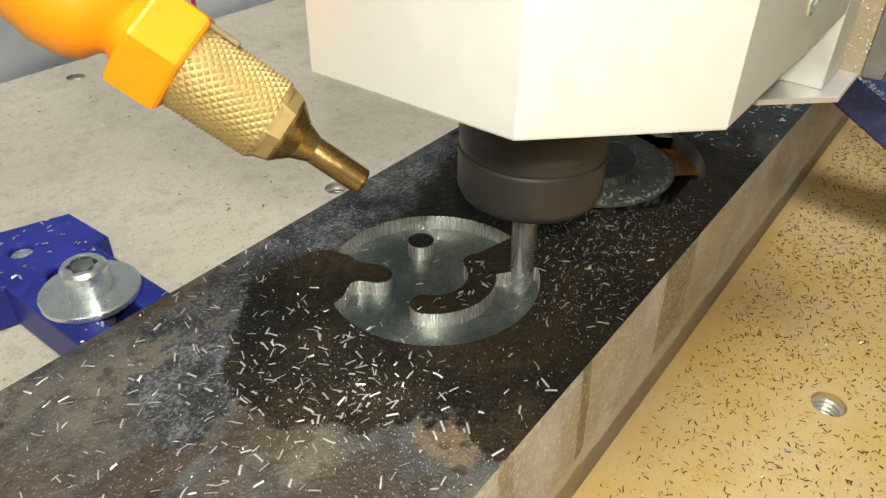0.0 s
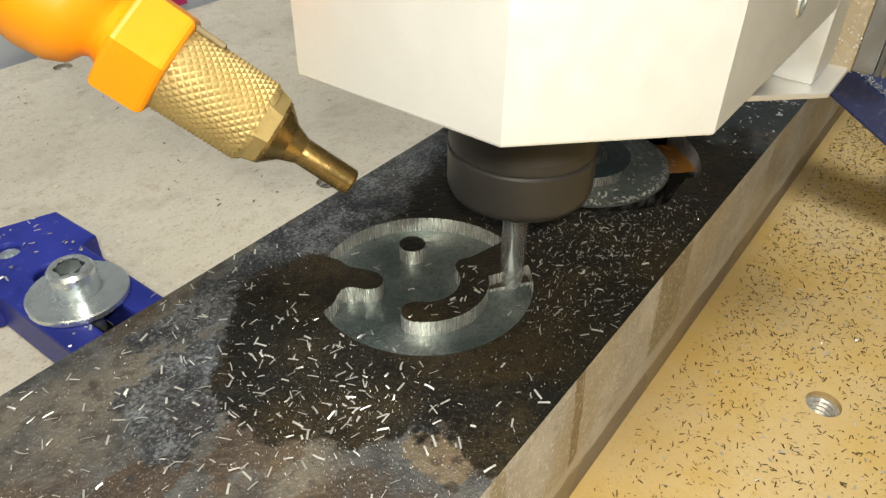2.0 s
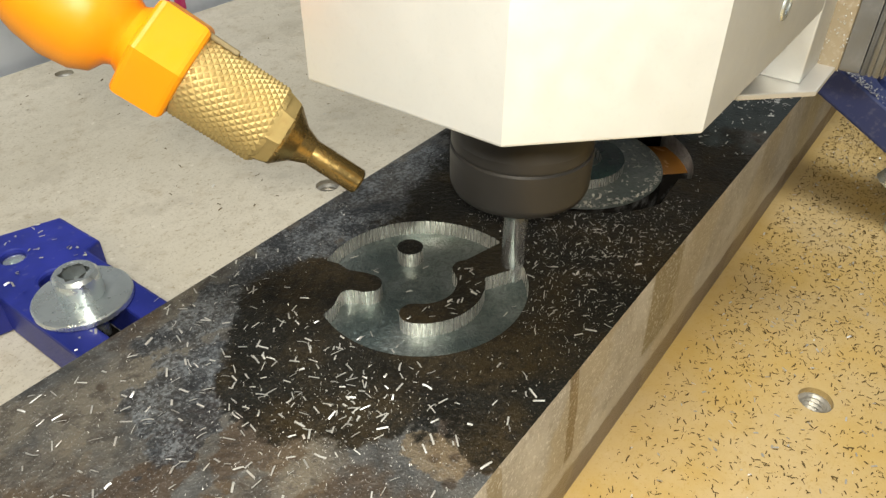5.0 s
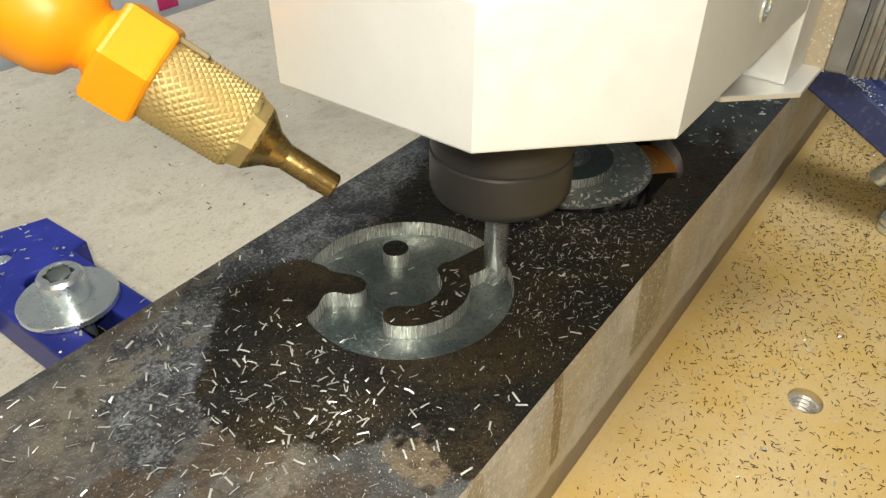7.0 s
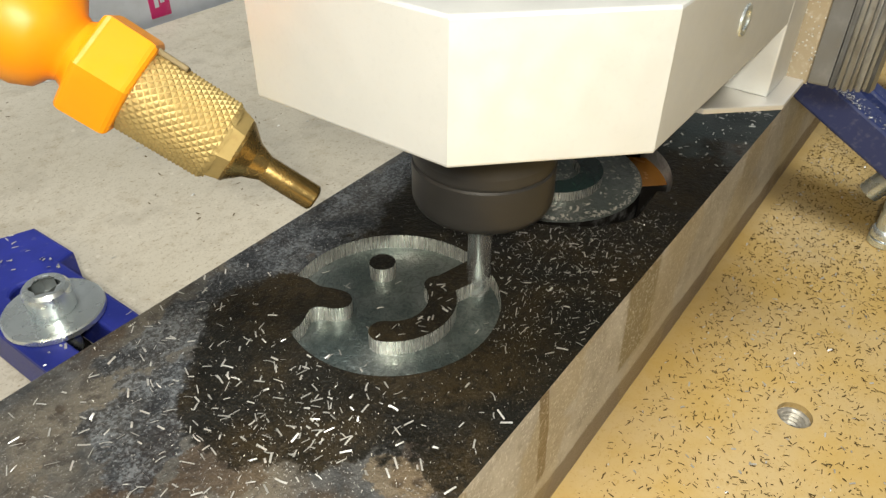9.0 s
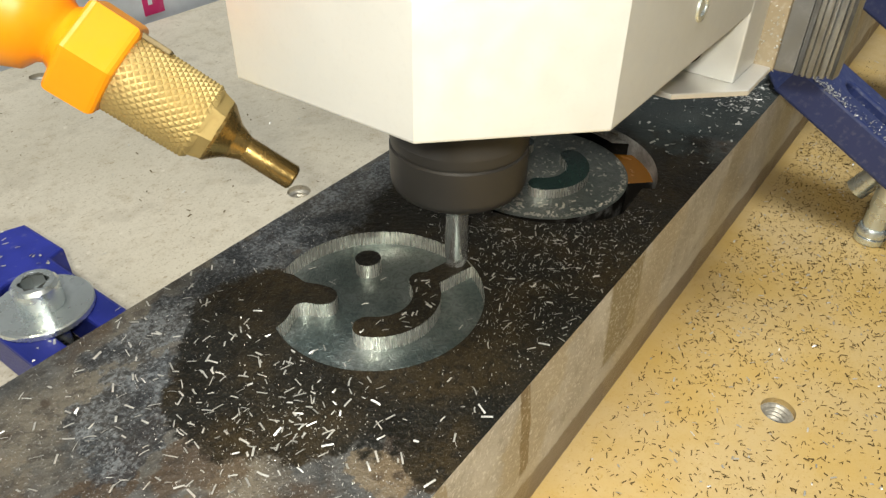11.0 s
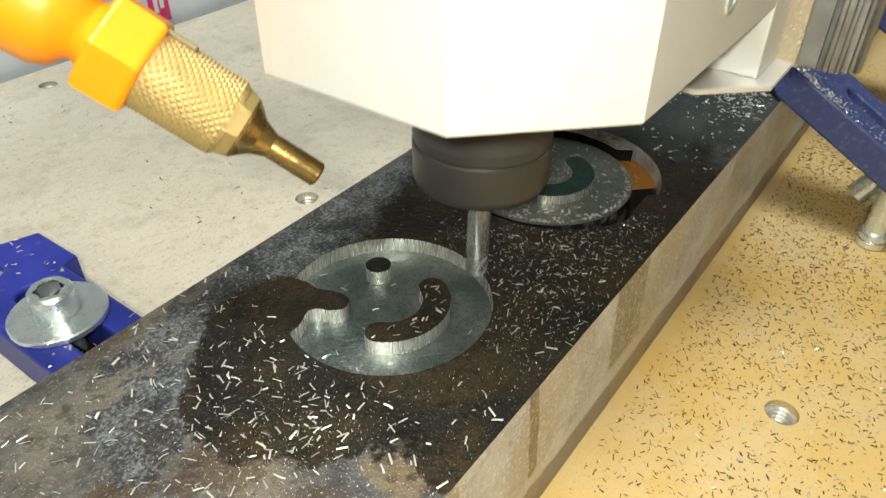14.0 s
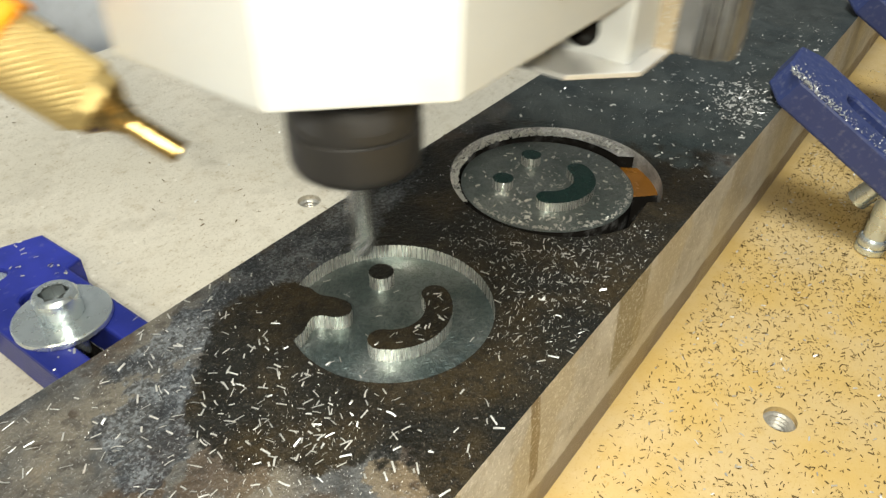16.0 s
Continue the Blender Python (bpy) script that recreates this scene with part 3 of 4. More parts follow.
# ---- clamps ----
def cap_screw(x, y, z, head=4.6, washer=10.0):
    """Socket cap screw with a wide washer."""
    w = thing("washer", "wide zinc-plated washer under the screw head", "washer", pose(x * MM, y * MM, z * MM))
    part("ring", lathe([(3.2, 0), (washer - 0.25, 0), (washer, 0.25), (washer, 1.3), (washer - 0.3, 1.6), (3.2, 1.6), (3.2, 0)], 56), ZINC, w, smooth=True)
    s = thing("cap_screw", "zinc-plated hexagon socket cap screw", "screw", pose(x * MM, y * MM, (z + 1.6) * MM))
    bm = lathe([(3.0, -12), (3.0, 0), (head - 0.2, 0), (head, 0.2), (head, 5.2), (head - 0.6, 6.0), (3.3, 6.0), (2.95, 5.7)], 48)
    sock = bmesh.new()
    hexa = [(2.5 * math.cos(radians(60 * k + 12)), 2.5 * math.sin(radians(60 * k + 12))) for k in range(6)]
    hi, lo = [sock.verts.new((px, py, 5.85)) for px, py in hexa], [sock.verts.new((px, py, 2.9)) for px, py in hexa]
    for k in range(6):
        n = (k + 1) % 6
        sock.faces.new((hi[n], hi[k], lo[k], lo[n]))
    sock.faces.new(lo)
    part("head", bm, ZINC, s, smooth=True)
    part("socket", sock, SOCKET, s, "hexagon socket with its shade in the colour")
    collar = bmesh.new()
    outer = [collar.verts.new((3.35 * math.cos(radians(10 * k)), 3.35 * math.sin(radians(10 * k)), 5.98)) for k in range(36)]
    inner = [collar.verts.new((px, py, 5.86)) for px, py in hexa]
    for k in range(36):
        collar.faces.new((outer[k], outer[(k + 1) % 36], inner[(k // 6 + (1 if k % 6 > 2 else 0)) % 6]))
    part("chamfer", collar, ZINC, s)
    return s


def slot(x0, x1, y, half, n=8):
    return ring(x1, y, half, n, -90, 90) + ring(x0, y, half, n, 90, 270)


def side_clamp():
    """Blue printed clamp lying on the board against the far side of the bar."""
    c = thing("side_clamp", "blue printed plastic clamp screwed to the board", "clamp")
    long_hole = [(y, x) for x, y in slot(44, 82, -24.5, 3.4)][::-1]
    outline = [(-35.0, 30.5), (-14.5, 30.5), (-14.3, 86.5), (-10.5, 87.5), (-10.7, 103.5), (-36, 112), (-38.8, 111), (-38.8, 87.5), (-35.0, 86.5)]
    part("body", prism(outline, 0, 10.2, 0.7, 2, holes=[ring(-26, 97, 2.6, 24), [(x, y) for x, y in long_hole]]), BLUE, c)
    # black sheet added for the slot's shade
    part("slot_shade", box(-27.8, -21.2, 40, 86, 0.1, 0.5), SHADE_BLACK, c, "black sheet painting the shade under the slot")
    # zinc plug added to give the hole its glint
    part("glint_plug", lathe([(0, 7.6), (1.0, 7.6), (1.1, 8.8), (2.4, 9.0), (2.55, 8.7), (2.55, 1), (0, 1)], 28, None, Matrix.Translation((-26, 97, 0))), ZINC, c, "pale zinc plug added for the glint in the hole", smooth=True)
    part("jaw", box(-34.8, -14.7, 29.6, 36, 10.0, 13.5, 0.8), BLUE, c)
    cap_screw(-24.8, 70.6, 10.2)


def arm_clamp(x, label):
    """Blue printed clamp that leans from the bar's upper edge down to the board side."""
    m = Matrix.Translation((x * MM, -30.2 * MM, (TOP + 0.15) * MM)) @ Matrix.Rotation(radians(-87), 4, "Z") @ Matrix.Rotation(radians(30), 4, "Y")
    c = thing("arm_clamp", label, "clamp", m, "blue clamp arms")
    outline = [(-7, -5), (-2, -11), (72, -11), (72, 11), (-1, 11), (-7, 7)]
    part("arm", prism(outline, 0.0, 8.4, 0.8, 2, holes=[slot(13, 46, 1.0, 3.0)]), DUSTY_SHEEN_BLUE, c)
    part("slot_floor", box(9, 50, -3, 5, 1.0, 5.2, 0.3), DUSTY_SHEEN_BLUE, c)
    w = lathe([(3.2, 10.2), (9.7, 10.2), (10, 10.45), (10, 11.5), (9.7, 11.8), (3.2, 11.8)], 48, None, Matrix.Translation((33, 1, -1.8)))
    part("washer", w, ZINC, c, "zinc washer", smooth=True)
    s = lathe([(3, -8), (3, 11.8), (4.8, 11.8), (5, 12.0), (5, 17), (4.4, 17.8), (3.0, 17.8), (2.8, 15), (0, 15)], 40, None, Matrix.Translation((33, 1, -1.8)))
    part("screw", s, ZINC, c, "zinc cap screw", smooth=True)
    b = thing("support_bolt", "zinc support bolt standing on the board under the clamp", "bolt", pose((x - 5.5) * MM, -61.3 * MM, 0), "support bolts")
    part("shank", lathe([(0, 4.6), (3.0, 4.6), (3.0, 17.5), (0, 17.5)], 28), ZINC, b, smooth=True)
    part("foot", lathe([(0, 0), (3.3, 0), (3.7, 0.4), (3.7, 2.0), (3.4, 2.3), (3.7, 2.6), (3.7, 4.2), (3.3, 4.8), (0, 4.8)], 28), ZINC, b, smooth=True)
    return c


# ---- the milling head ----
TIP_HOME = Vector((0.0178, -0.0008, 0.0307))


def head():
    h = thing("milling_head", "silver spindle clamp block with black collet nut", "spindle head")
    oct_ = [(-29, -14), (-13.2, -29.6), (60, -29.6), (60, 29.6), (-13.2, 29.6), (-29, 14)]
    block = part("clamp_block", prism(oct_, 42.8, 58.6, 0.35, 2, holes=[ring(0, 0, 21.5, 48)]), ANODISED, h, "silver-white anodised clamp block")
    scr = lathe([(0, 0.1), (1.1, 0.1), (1.2, 0.3), (1.9, 0.3), (2.0, 0.1), (2.0, 0.0), (0, 0.0)], 28, None, along((10.3, -29.55, 50.7), (10.3, -40, 50.7)))
    part("side_screw", scr, ZINC, block, "countersunk side screw")
    part("spindle_body", lathe([(0, 40.0), (20.6, 40.0), (21.4, 40.8), (21.4, 120), (0, 120)], 64), BLACK_NUT, h, "dark round spindle motor body", smooth=True)
    part("nose", lathe([(0, 34), (8.5, 34), (8.5, 41), (0, 41)], 40), CARBIDE, h, "bright spindle nose", smooth=True)
    plate = [(25.8, -23.2), (35, -32.6), (60, -32.6), (60, 32.6), (35, 32.6), (25.8, 23.2)]
    part("foot_plate", prism(plate, 30.2, 31.2, 0.2), WHITE_PLATE, h, "thin silver foot plate")
    bm = box(35.7, 46.5, -29.7, 29.7, 31.2, 120, 0.3)
    back = part("back_plate", bm, ANODISED, h, "silver back plate of the slide")
    for yy in (-20.5, 20.5):
        # flat black disc, the hole's shade as colour
        part("screw_hole", lathe([(0, 0.15), (3.3, 0.15), (3.3, 0.0), (0, 0)], 28, None, along((35.7, yy, 35.8), (20, yy, 35.8))), SHADE_BLACK, back, "dark round screw hole")
    strip = part("dust_strip", box(46.6, 49.4, -33.0, -28.6, 30.4, 120, 0.4), GASKET, h, "sandy felt dust strip")
    rng = random.Random(31)
    grit = bmesh.new()
    for _ in range(160):
        gx, gz, s = rng.uniform(-33.1, -28.8), rng.uniform(30.7, 75), rng.uniform(0.08, 0.2)
        bmesh.ops.create_icosphere(grit, subdivisions=1, radius=s, matrix=Matrix.Translation((46.55, gx, gz)))
    part("stuck_grit", grit, CHIP, strip, "pale grit stuck on the felt")
    part("slide_face", prism([(47.0, -33.1), (47.4, -36.2), (52, -36.2), (52, -33.1)], 30.6, 120, 0.4), SLIDE_GREY, h, "dull grey slide face")
    prof = [(48.0, -36.3), (47.0, -36.4), (46.9, -37.2)]
    for k, (wide, gap) in enumerate(((0.5, 0.35), (0.8, 0.3), (0.35, 0.35), (0.7, 0.4), (0.4, 0.3))):
        px, py = 47.0 + 0.12 * k * k, prof[-1][1]
        prof += [(px + 0.9, py - 0.05), (px + 0.9, py - gap), (px, py - gap - 0.05), (px + 0.05, py - gap - wide)]
    prof += [(48.6, -42.3), (51.0, -42.7), (55.0, -42.4), (58.0, -41.6), (62, -41), (62, -36.3)]
    part("rail_profile", prism(prof, 30.7, 120, 0.3, 2), ALUMINIUM, h, "ribbed aluminium rail profile")
    spin = part("collet_nut", lathe([(0, 19.2), (2.6, 19.2), (5.0, 18.9), (9.6, 18.9), (10.5, 19.5), (10.9, 20.5), (10.95, 21.0), (10.95, 26.4), (10.65, 26.7), (10.8, 27.0), (10.85, 27.3), (10.85, 32.6), (10.6, 33.1), (9.6, 33.5), (9.2, 36.0), (0, 36.0)], 72),
                BLACK_NUT, h, "black oxide collet nut with faint grooves", smooth=True)
    for k in range(6):
        a = radians(60 * k)
        g = box(10.2, 10.92, -1.3, 1.3, 28.6, 32.4, 0.2)
        bmesh.ops.transform(g, matrix=Matrix.Rotation(a, 4, "Z"), verts=g.verts)
        part("spanner_flat", g, DARK_STEEL, spin)
    mill = bmesh.new()
    lathe([(0, 4.4), (2.0, 4.4), (2.0, 20), (0, 20)], 32, mill)
    flutes, levels = 40, 26
    rings_ = []
    for j in range(levels + 1):
        z, twist = 4.6 * j / levels, 2.6 * 4.6 * j / levels / 4.2
        row = []
        for k in range(flutes):
            a = 2 * math.pi * k / flutes
            lobe = (math.cos(4 * a) + 1) / 2
            r = (2.0 - 0.34 * lobe ** 1.6) if z < 3.8 else 2.0 - 0.34 * lobe ** 1.6 * (4.6 - z) / 0.8
            row.append(mill.verts.new((r * math.cos(a + twist), r * math.sin(a + twist), z)))
        rings_.append(row)
    for lo, hi in zip(rings_, rings_[1:]):
        for k in range(flutes):
            n = (k + 1) % flutes
            mill.faces.new((lo[k], lo[n], hi[n], hi[k]))
    mill.faces.new(list(reversed(rings_[0])))
    part("end_mill", mill, CARBIDE, spin, "bright four-flute end mill", smooth=True)
    return h, spin


def nozzle():
    """Knurled brass coolant nozzle on an orange jointed hose; placed in the head's space."""
    z = thing("coolant_nozzle", "knurled brass coolant nozzle on orange jointed hose", "nozzle")
    tip, root = Vector((-24.9, 10.7, 27.5)), Vector((-38.95, 31.2, 46.0))
    m = along(tip, root)
    bm = lathe([(1.0, 1.0), (1.1, 0.0), (1.5, 0.0), (1.8, 0.3), (1.8, 7.6), (1.95, 8.0), (2.6, 9.6), (4.0, 11.2), (4.4, 11.6), (4.5, 12.0)], 40, None, m)
    lathe([(0.0, 1.2), (1.05, 1.0)], 24, bm, m)
    part("tip_tube", bm, BRASS_DARK, z, "slim brass outlet tube", smooth=True, sharp=14)
    part("collar", lathe([(3.0, 11.3), (4.75, 12.0), (5.3, 13.9), (5.2, 14.2), (3.0, 14.2)], 8, None, m @ Matrix.Rotation(radians(14), 4, "Z")), BRASS, z, "faceted brass collar")
    sides, rows_ = 60, 22
    k_ = bmesh.new()
    core = lathe([(5.1, 13.6), (5.25, 14.1), (5.32, 25.6), (5.1, 26.2), (0, 26.2)], 52)
    merge(k_, core)
    for j in range(rows_):
        for k in range(sides // 2):
            a = 2 * math.pi * (k + (0.5 if j % 2 else 0)) / (sides // 2)
            da, dz, zz = 2 * math.pi / sides, 0.53 * 0.98, 14.4 + j * 0.53
            pts = [(a - da, zz), (a, zz - dz), (a + da, zz), (a, zz + dz)]
            vs = [k_.verts.new((5.28 * math.cos(p), 5.28 * math.sin(p), q)) for p, q in pts]
            peak = k_.verts.new((5.45 * math.cos(a), 5.62 * math.sin(a), zz))
            for i in range(4):
                k_.faces.new((vs[i], vs[(i + 1) % 4], peak))
    bmesh.ops.transform(k_, matrix=m, verts=k_.verts)
    part("knurled_body", k_, BRASS, z, "diamond-knurled brass body")
    # raised dark flat that stands for the shaded notch
    notch = box(-2.6, 2.6, 5.0, 5.75, 21.6, 25.8, 0.2)
    bmesh.ops.transform(notch, matrix=m @ Matrix.Rotation(radians(31), 4, "Z"), verts=notch.verts)
    part("dark_flat", notch, NOTCH_BRASS, z, "brass flat at the nut with the notch's shade in its colour")
    hexn = prism([(7.25 * math.cos(radians(60 * k + 24)), 7.25 * math.sin(radians(60 * k + 24))) for k in range(6)], 25.4, 32.2, 0.9, 3)
    bmesh.ops.transform(hexn, matrix=m, verts=hexn.verts)
    part("hose_nut", hexn, ORANGE, z, "orange hexagonal hose nut")
    hose = lathe([(0, 31.6), (5.6, 31.9), (4.6, 32.6), (4.1, 33.4), (4.5, 34.2), (6.2, 35.2), (7.2, 37.3), (7.5, 40.5), (6.9, 44), (6.0, 46.4), (5.2, 47.4), (5.2, 48.6), (6.8, 51), (7.5, 54.5), (7.2, 58), (5.8, 61), (5.2, 62),
                  (7.0, 65), (7.6, 69), (6, 75), (5.4, 77), (7.6, 82), (6, 90), (0, 90)], 48, None, m)
    part("hose", hose, ORANGE, z, "orange ball-jointed hose", smooth=True)
    return z


# ---- chips ----
def chips(name, label, count, place, mats, size=(0.7, 1.7), seed=1, width=0.30):
    """Many small curled slivers as one object. place(rng) gives x, y, z or None."""
    rng = random.Random(seed)
    verts, faces = [], []
    for _ in range(count * 6):
        if len(faces) >= count * 4:
            break
        p = place(rng)
        if p is None:
            continue
        x, y, z = p
        length, wide, a = rng.uniform(*size), width * rng.uniform(0.55, 1.2), rng.uniform(0, 2 * math.pi)
        up, lift, bend = rng.uniform(-0.3, 0.6) * wide, rng.uniform(0, 0.3), rng.choice((0, 0, 0, 0, rng.uniform(-0.12, 0.12)))
        c, s = math.cos(a), math.sin(a)
        base = len(verts)
        for k in range(5):
            u = (k / 4 - 0.5) * length
            v = bend * (u / length * 2) ** 2 * length
            w = wide / 2
            arch = 0.06 + lift * (k / 4) + 0.03 * (1 - (k / 2 - 1) ** 2)
            for e in (-1, 1):
                px, py = u, v + e * w
                verts.append(((x + px * c - py * s) * MM, (y + px * s + py * c) * MM, (z + arch + (up if e > 0 else 0) + 0.02) * MM))
        for k in range(4):
            i = base + 2 * k
            faces.append((i, i + 2, i + 3, i + 1))
    me = bpy.data.meshes.new(name)
    me.from_pydata(verts, [], faces)
    me.materials.append(mats)
    ob = new(name, me)
    return tagged(ob, label, "chips", kind="stuff")


def on_bar(x, y):
    """True on solid bar skin."""
    if not -29.6 < y < 28.6:
        return False
    if math.hypot(x - HOLE[0], y - HOLE[1]) < HOLE[2] + 0.4:
        return False
    return math.hypot(x, y) > 17.9


def bar_chip(rng):
    k = rng.random()
    if k < 0.2:
        x, y = rng.gauss(-25, 9), rng.gauss(3, 10)
        if k < 0.05:
            x, y = rng.gauss(-30, 5), rng.gauss(-8, 4)
    elif k < 0.87:
        x, y = rng.uniform(-80, -8), rng.uniform(-30, 29)
        if (x > -22 and rng.random() < 0.4) or (y < -12 and rng.random() < 0.35):
            return None
    else:
        x, y = rng.uniform(0, 34), rng.uniform(-30, -6)
    return (x, y, TOP) if on_bar(x, y) else None


def fine_chip(rng):
    if rng.random() < 0.5:
        x, y = rng.gauss(28, 15), rng.gauss(-16, 10)
    else:
        x, y = rng.uniform(-20, 200), rng.uniform(-30, 28)
        if rng.random() < max(0, y + 12) / 36:
            return None
    return (x, y, TOP) if on_bar(x, y) else None


def far_bar_chip(rng):
    x, y = rng.uniform(70, 190), rng.uniform(-29, 27)
    return (x, y, TOP) if on_bar(x, y) and rng.random() > (y + 20) / 70 else None


def dust(rng):
    k = rng.random()
    if k < 0.12:
        x, y = rng.gauss(-32, 6), rng.gauss(-9, 9)
    elif k < 0.45:
        x, y = rng.uniform(-80, 10), rng.uniform(-30, 29)
    elif k < 0.8:
        x, y = rng.uniform(0, 50), rng.uniform(-30, 5)
    else:
        x, y = rng.uniform(20, 200), rng.uniform(-30, 28)
    return (x, y, TOP - 0.05) if on_bar(x, y) else None


def arm_chip(rng):
    m = Matrix.Translation((129.0, -30.2, TOP + 0.15)) @ Matrix.Rotation(radians(-87), 4, "Z") @ Matrix.Rotation(radians(30), 4, "Y")
    u, v = (abs(rng.gauss(0, 14)) - 6, -11.0 + abs(rng.gauss(0, 2.6))) if rng.random() < 0.85 else (rng.uniform(-6, 60), rng.uniform(-10, 10))
    if abs(v - 1) < 3.4 and u > 9:
        return None
    return tuple(m @ Vector((u, v, 8.3)))


def clamp_chip(rng):
    x, y = rng.gauss(116, 8), rng.gauss(-22, 6)
    return (x, y, TOP) if on_bar(x, y) and y > -29 else None


def island_chip(rng):
    a, r = radians(rng.uniform(205, 335)), rng.uniform(6.3, 9.9)
    return r * math.cos(a), r * math.sin(a), TOP


def floor_chip(rng):
    a, r = rng.uniform(0, 2 * math.pi), 16 * math.sqrt(rng.random())
    x, y = r * math.cos(a), r * math.sin(a)
    if 5 < r < 11 and y < -1 or (x < -2 and y > 3) or math.hypot(x - 6.2, y - 7.6) < 3.4:
        return None
    return x, y, FLOOR


def ledge_chip(rng):
    a, k = radians(rng.uniform(-16, 150)), rng.random()
    r = 21.0 + 1.75 * k
    return HOLE[0] + r * math.cos(a), HOLE[1] + r * math.sin(a), TOP - 1.5 + 1.3 * k ** 2 * rng.uniform(0.2, 1.0)


def rim_chip(rng):
    a = radians(rng.uniform(150, 320))
    x, y = 54.9 + 18.5 * math.cos(a) * rng.uniform(0.95, 1.0), 1.3 + 18.5 * math.sin(a) * rng.uniform(0.95, 1.0)
    return x, y, FLOOR + rng.uniform(0, 0.3)


def disc_chip(rng):
    a, r = rng.uniform(0, 2 * math.pi), 18.3 * math.sqrt(rng.random())
    x, y = 54.9 + r * math.cos(a), 1.3 + r * math.sin(a)
    if rng.random() < 0.15 + 0.75 * ((x - 54.9) * 0.85 + (y - 1.3) * 0.5 + 19) / 38:
        return None
    near = 5.2 < math.hypot(x - 54.1, y - 0.8) < 11.0 and y < -1.0
    if near or min(math.hypot(x - 60.5, y - 8.7), math.hypot(x - 47.9, y - 8.3)) < 2.8:
        return None
    return x, y, FLOOR


def blue_chip(rng):
    x, y = rng.uniform(-34.5, -15), rng.uniform(58, 105)
    on_hole = math.hypot(x + 26, y - 97) < 3.5 or math.hypot(x + 24.8, y - 70.6) < 10.5 or (abs(x + 24.5) < 4 and y < 90)
    return None if on_hole else (x, y, 10.2)


def near_board(rng):
    x, y = rng.triangular(-60, 260, 185), -33 - abs(rng.gauss(0, 50))
    return (x, y, 0) if y > -150 and math.hypot(x - 50.2, y + 59.5) > 4.5 else None


def far_board(rng):
    x, y = rng.uniform(-60, 200), rng.uniform(32, 215)
    return (x, y, 0) if not (-40 < x < -8 and y < 113) else None


room()
board()
carton()
STOCK = bar()
cut_disc()
side_clamp()
arm_clamp(129.0, "blue printed clamp holding the bar down, strewn with chips")
arm_clamp(215.0, "blue printed clamp farther along the bar")
HEAD, SPIN = head()
NOZZLE = nozzle()
chips("bar_chips", "bright steel slivers strewn over the bar", 470, bar_chip, CHIP, (0.7, 1.8), 3, 0.24)
chips("fine_bar_chips", "fine bright curls beside the pocket", 520, fine_chip, CHIP, (0.25, 1.1), 13, 0.105)
chips("far_bar_chips", "bright slivers strewn along the far bar", 260, far_bar_chip, CHIP, (0.4, 1.4), 22, 0.4)
chips("heaped_chips", "bright slivers heaped by the clamp", 330, clamp_chip, CHIP, (0.3, 1.4), 14, 0.42)
chips("island_chips", "bright slivers on the bean-shaped island", 22, island_chip, CHIP, (0.7, 1.4), 5, 0.24)
chips("pocket_chips", "a few slivers on the pocket floor", 14, floor_chip, CHIP, (0.8, 1.5), 6, 0.2)
chips("disc_chips", "bright slivers on the loose disc", 260, disc_chip, CHIP, (0.3, 1.2), 7, 0.42)
chips("rim_chips", "bright slivers gathered along the disc's edge", 260, rim_chip, CHIP, (0.25, 0.9), 18, 0.25)
chips("dark_board_chips", "dark slivers strewn over the board beside the bar", 8200, near_board, CHIP_DARK, (0.3, 1.25), 8, 0.21)
chips("bright_board_chips", "bright slivers strewn over the board", 900, near_board, CHIP, (0.3, 1.2), 9, 0.3)
chips("board_dust", "fine brown swarf dust on the board", 7000, near_board, CHIP_DARK, (0.10, 0.4), 23, 0.14)
chips("far_board_chips", "sparse slivers on the board behind the bar", 190, far_board, CHIP_DARK, (0.5, 1.5), 10, 0.3)
chips("bright_far_chips", "sparse bright slivers on the board behind the bar", 120, far_board, CHIP, (0.5, 1.3), 12, 0.3)
chips("metal_dust", "glittering fine metal dust on the bar", 4200, dust, CHIP, (0.08, 0.24), 21, 0.08)
chips("arm_chips", "bright slivers heaped on the clamp arm", 420, arm_chip, CHIP, (0.25, 0.9), 16, 0.35)
chips("ledge_chips", "bright fluff of slivers on the step round the cut-out", 1500, ledge_chip, CHIP, (0.25, 0.9), 17, 0.36)
chips("clamp_dust", "white slivers on the blue clamp", 40, blue_chip, CHIP, (0.5, 1.6), 15, 0.4)


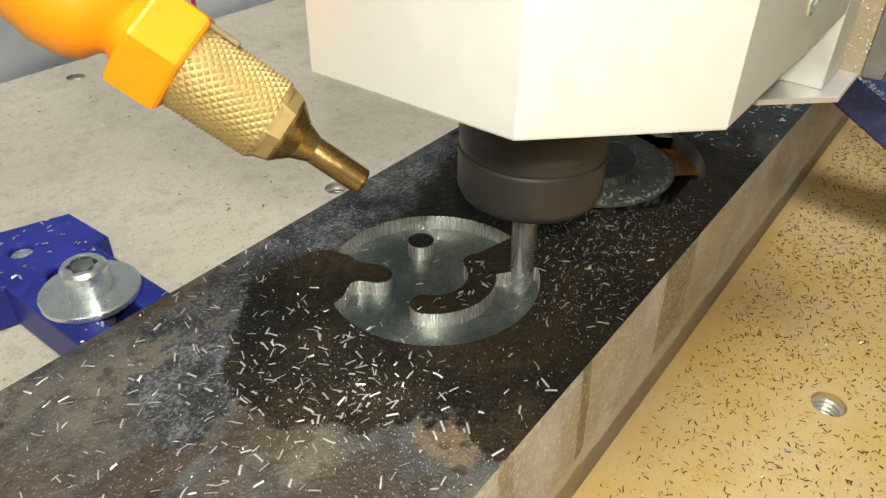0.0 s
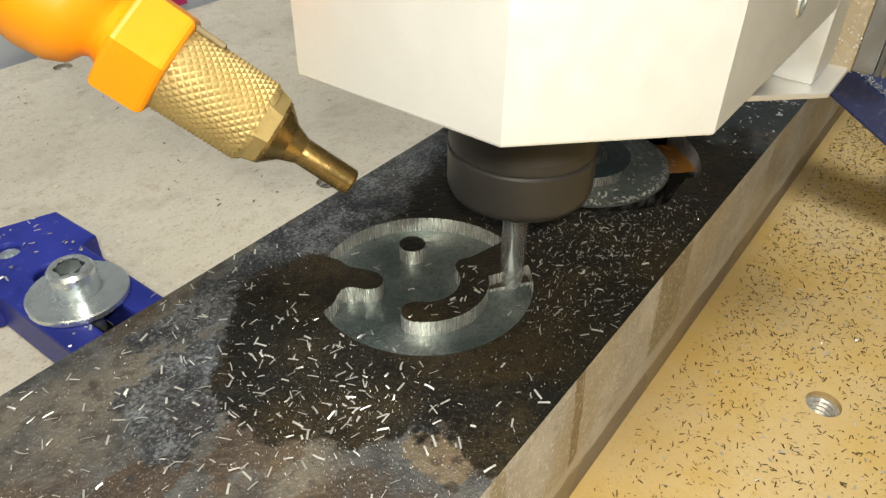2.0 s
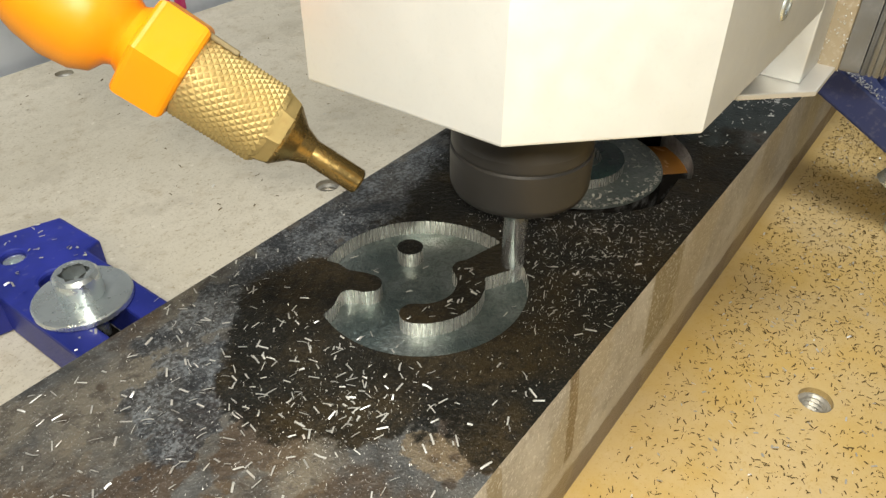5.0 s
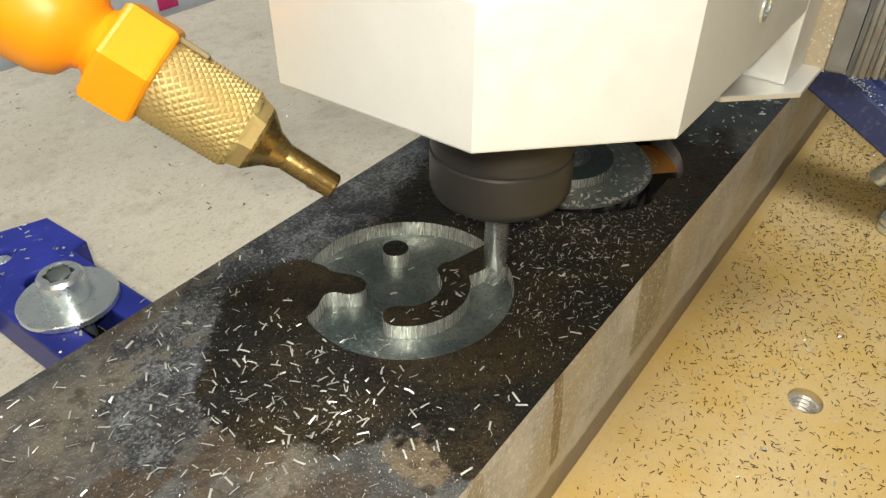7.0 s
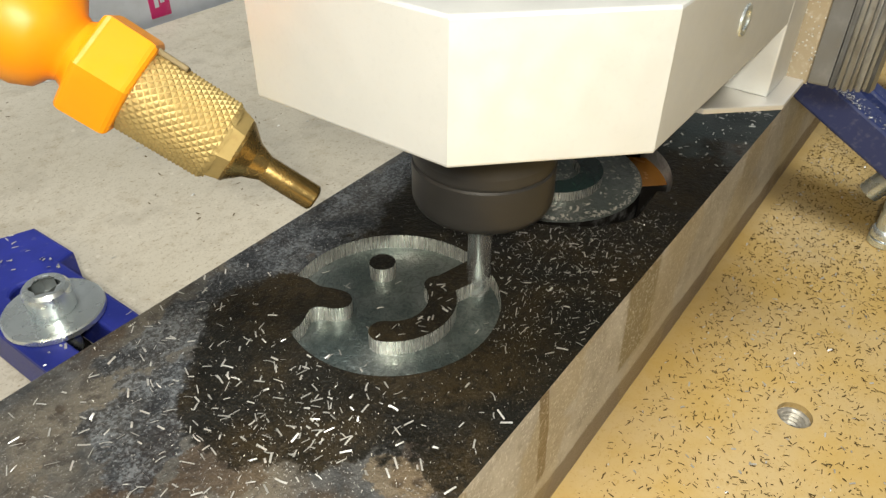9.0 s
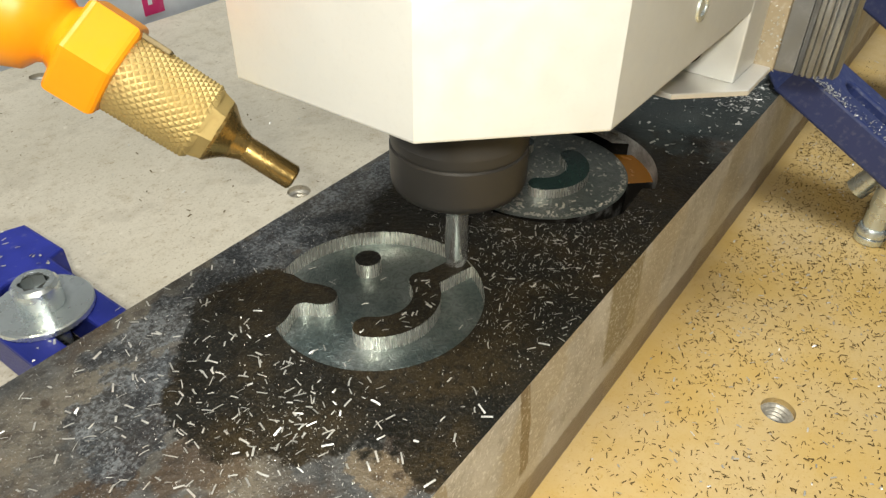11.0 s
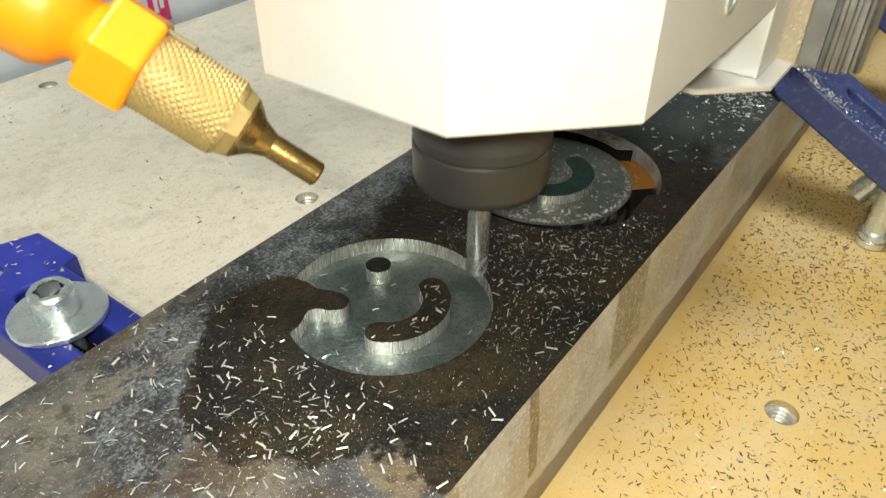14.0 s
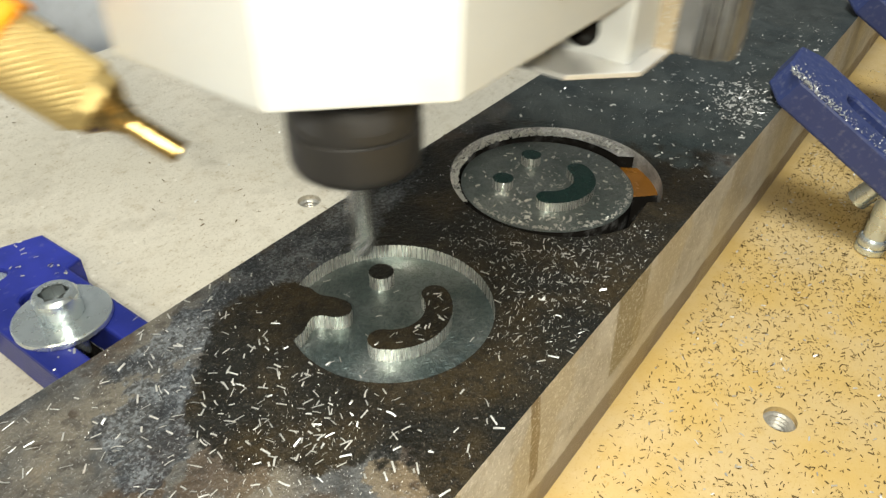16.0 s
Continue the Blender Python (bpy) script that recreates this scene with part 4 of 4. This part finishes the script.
TIP = [
    (0.0, 8.86, -11.38, 31.02),
    (0.5, 10.18, -10.33, 31.14),
    (1.0, 11.37, -11.44, 31.05),
    (1.5, 10.21, -11.30, 31.01),
    (2.0, 10.73, -9.71, 30.95),
    (2.5, 12.12, -11.29, 30.94),
    (3.0, 11.47, -11.00, 30.75),
    (3.5, 11.09, -9.26, 30.91),
    (4.0, 12.03, -9.18, 30.91),
    (6.5, 13.35, -9.54, 30.52),
    (7.0, 12.34, -9.06, 30.68),
    (7.5, 13.83, -7.66, 30.65),
    (8.0, 15.07, -8.10, 30.56),
    (8.5, 13.37, -8.92, 30.57),
    (9.0, 12.58, -8.18, 30.83),
    (9.5, 14.72, -7.25, 30.63),
    (10.0, 15.58, -7.66, 30.65),
    (10.2, 13.78, -8.08, 31.00),
    (12.3, 18.12, 1.77, 30.89),
    (12.5, 15.83, 1.55, 30.46),
    (12.6, 14.81, 0.54, 30.55),
    (12.7, 13.96, -2.69, 30.60),
    (12.8, 14.46, -5.00, 30.56),
    (12.9, 15.48, -6.85, 30.53),
    (13.0, 16.60, -5.50, 30.60),
    (13.1, 17.99, -3.33, 30.07),
    (13.2, 18.85, -0.74, 29.91),
    (13.3, 19.87, 0.88, 29.94),
    (13.4, 18.60, 1.89, 31.60),
    (13.5, 17.90, 1.70, 34.80),
    (13.6, 16.78, 0.88, 36.65),
    (13.7, 16.40, -2.59, 36.14),
    (13.8, 15.05, -6.56, 35.67),
    (13.9, 15.17, -7.81, 35.22),
    (14.0, 15.10, -7.55, 34.10),
    (14.1, 17.02, -6.28, 30.84),
    (14.2, 17.95, -5.56, 30.69),
    (14.3, 18.21, -3.64, 30.54),
    (14.4, 17.99, -2.21, 30.64),
    (14.5, 18.00, -0.70, 30.60),
    (14.6, 16.94, -2.73, 30.59),
    (14.7, 17.04, -4.18, 30.49),
    (14.8, 16.73, -5.38, 30.70),
    (14.9, 17.50, -3.29, 30.60),
    (15.0, 16.10, -4.00, 30.70),
    (15.1, 17.53, -5.00, 30.34),
    (15.2, 17.91, -3.31, 30.04),
    (15.3, 19.17, -1.35, 30.34),
    (15.4, 17.94, 0.53, 30.77),
    (15.5, 18.30, 2.30, 30.80),
    (15.6, 16.60, 2.31, 32.92),
    (15.7, 17.15, 2.61, 35.00),
    (15.8, 15.40, 3.50, 36.30),
    (15.9, 14.50, 7.50, 36.00),
    (16.0, 6.40, 12.00, 36.30),
]


def motions():
    rows = [(t, pose(x * MM, y * MM, z * MM)) for t, x, y, z in TIP]
    walk(HEAD, rows)
    walk(NOZZLE, rows)
    spins = [(k / 30, pose(0, 0, 0, 0, 0, 86.0 * k)) for k in range(481)]
    walk(SPIN, spins)
    # the cutter planes the stock down to the pocket's floor, piece after piece
    for s, (a, z) in zip(STOCK, ((1.6, 2.2), (5.0, 5.7), (9.2, 9.7), (10.8, 11.7))):
        walk(s, [(0.0, pose(0, 0, 0)), (a, pose(0, 0, 0)), (z, pose(0, 0, -(POCKET + 0.1) * MM)), (16.0, pose(0, 0, -(POCKET + 0.1) * MM))])


motions()
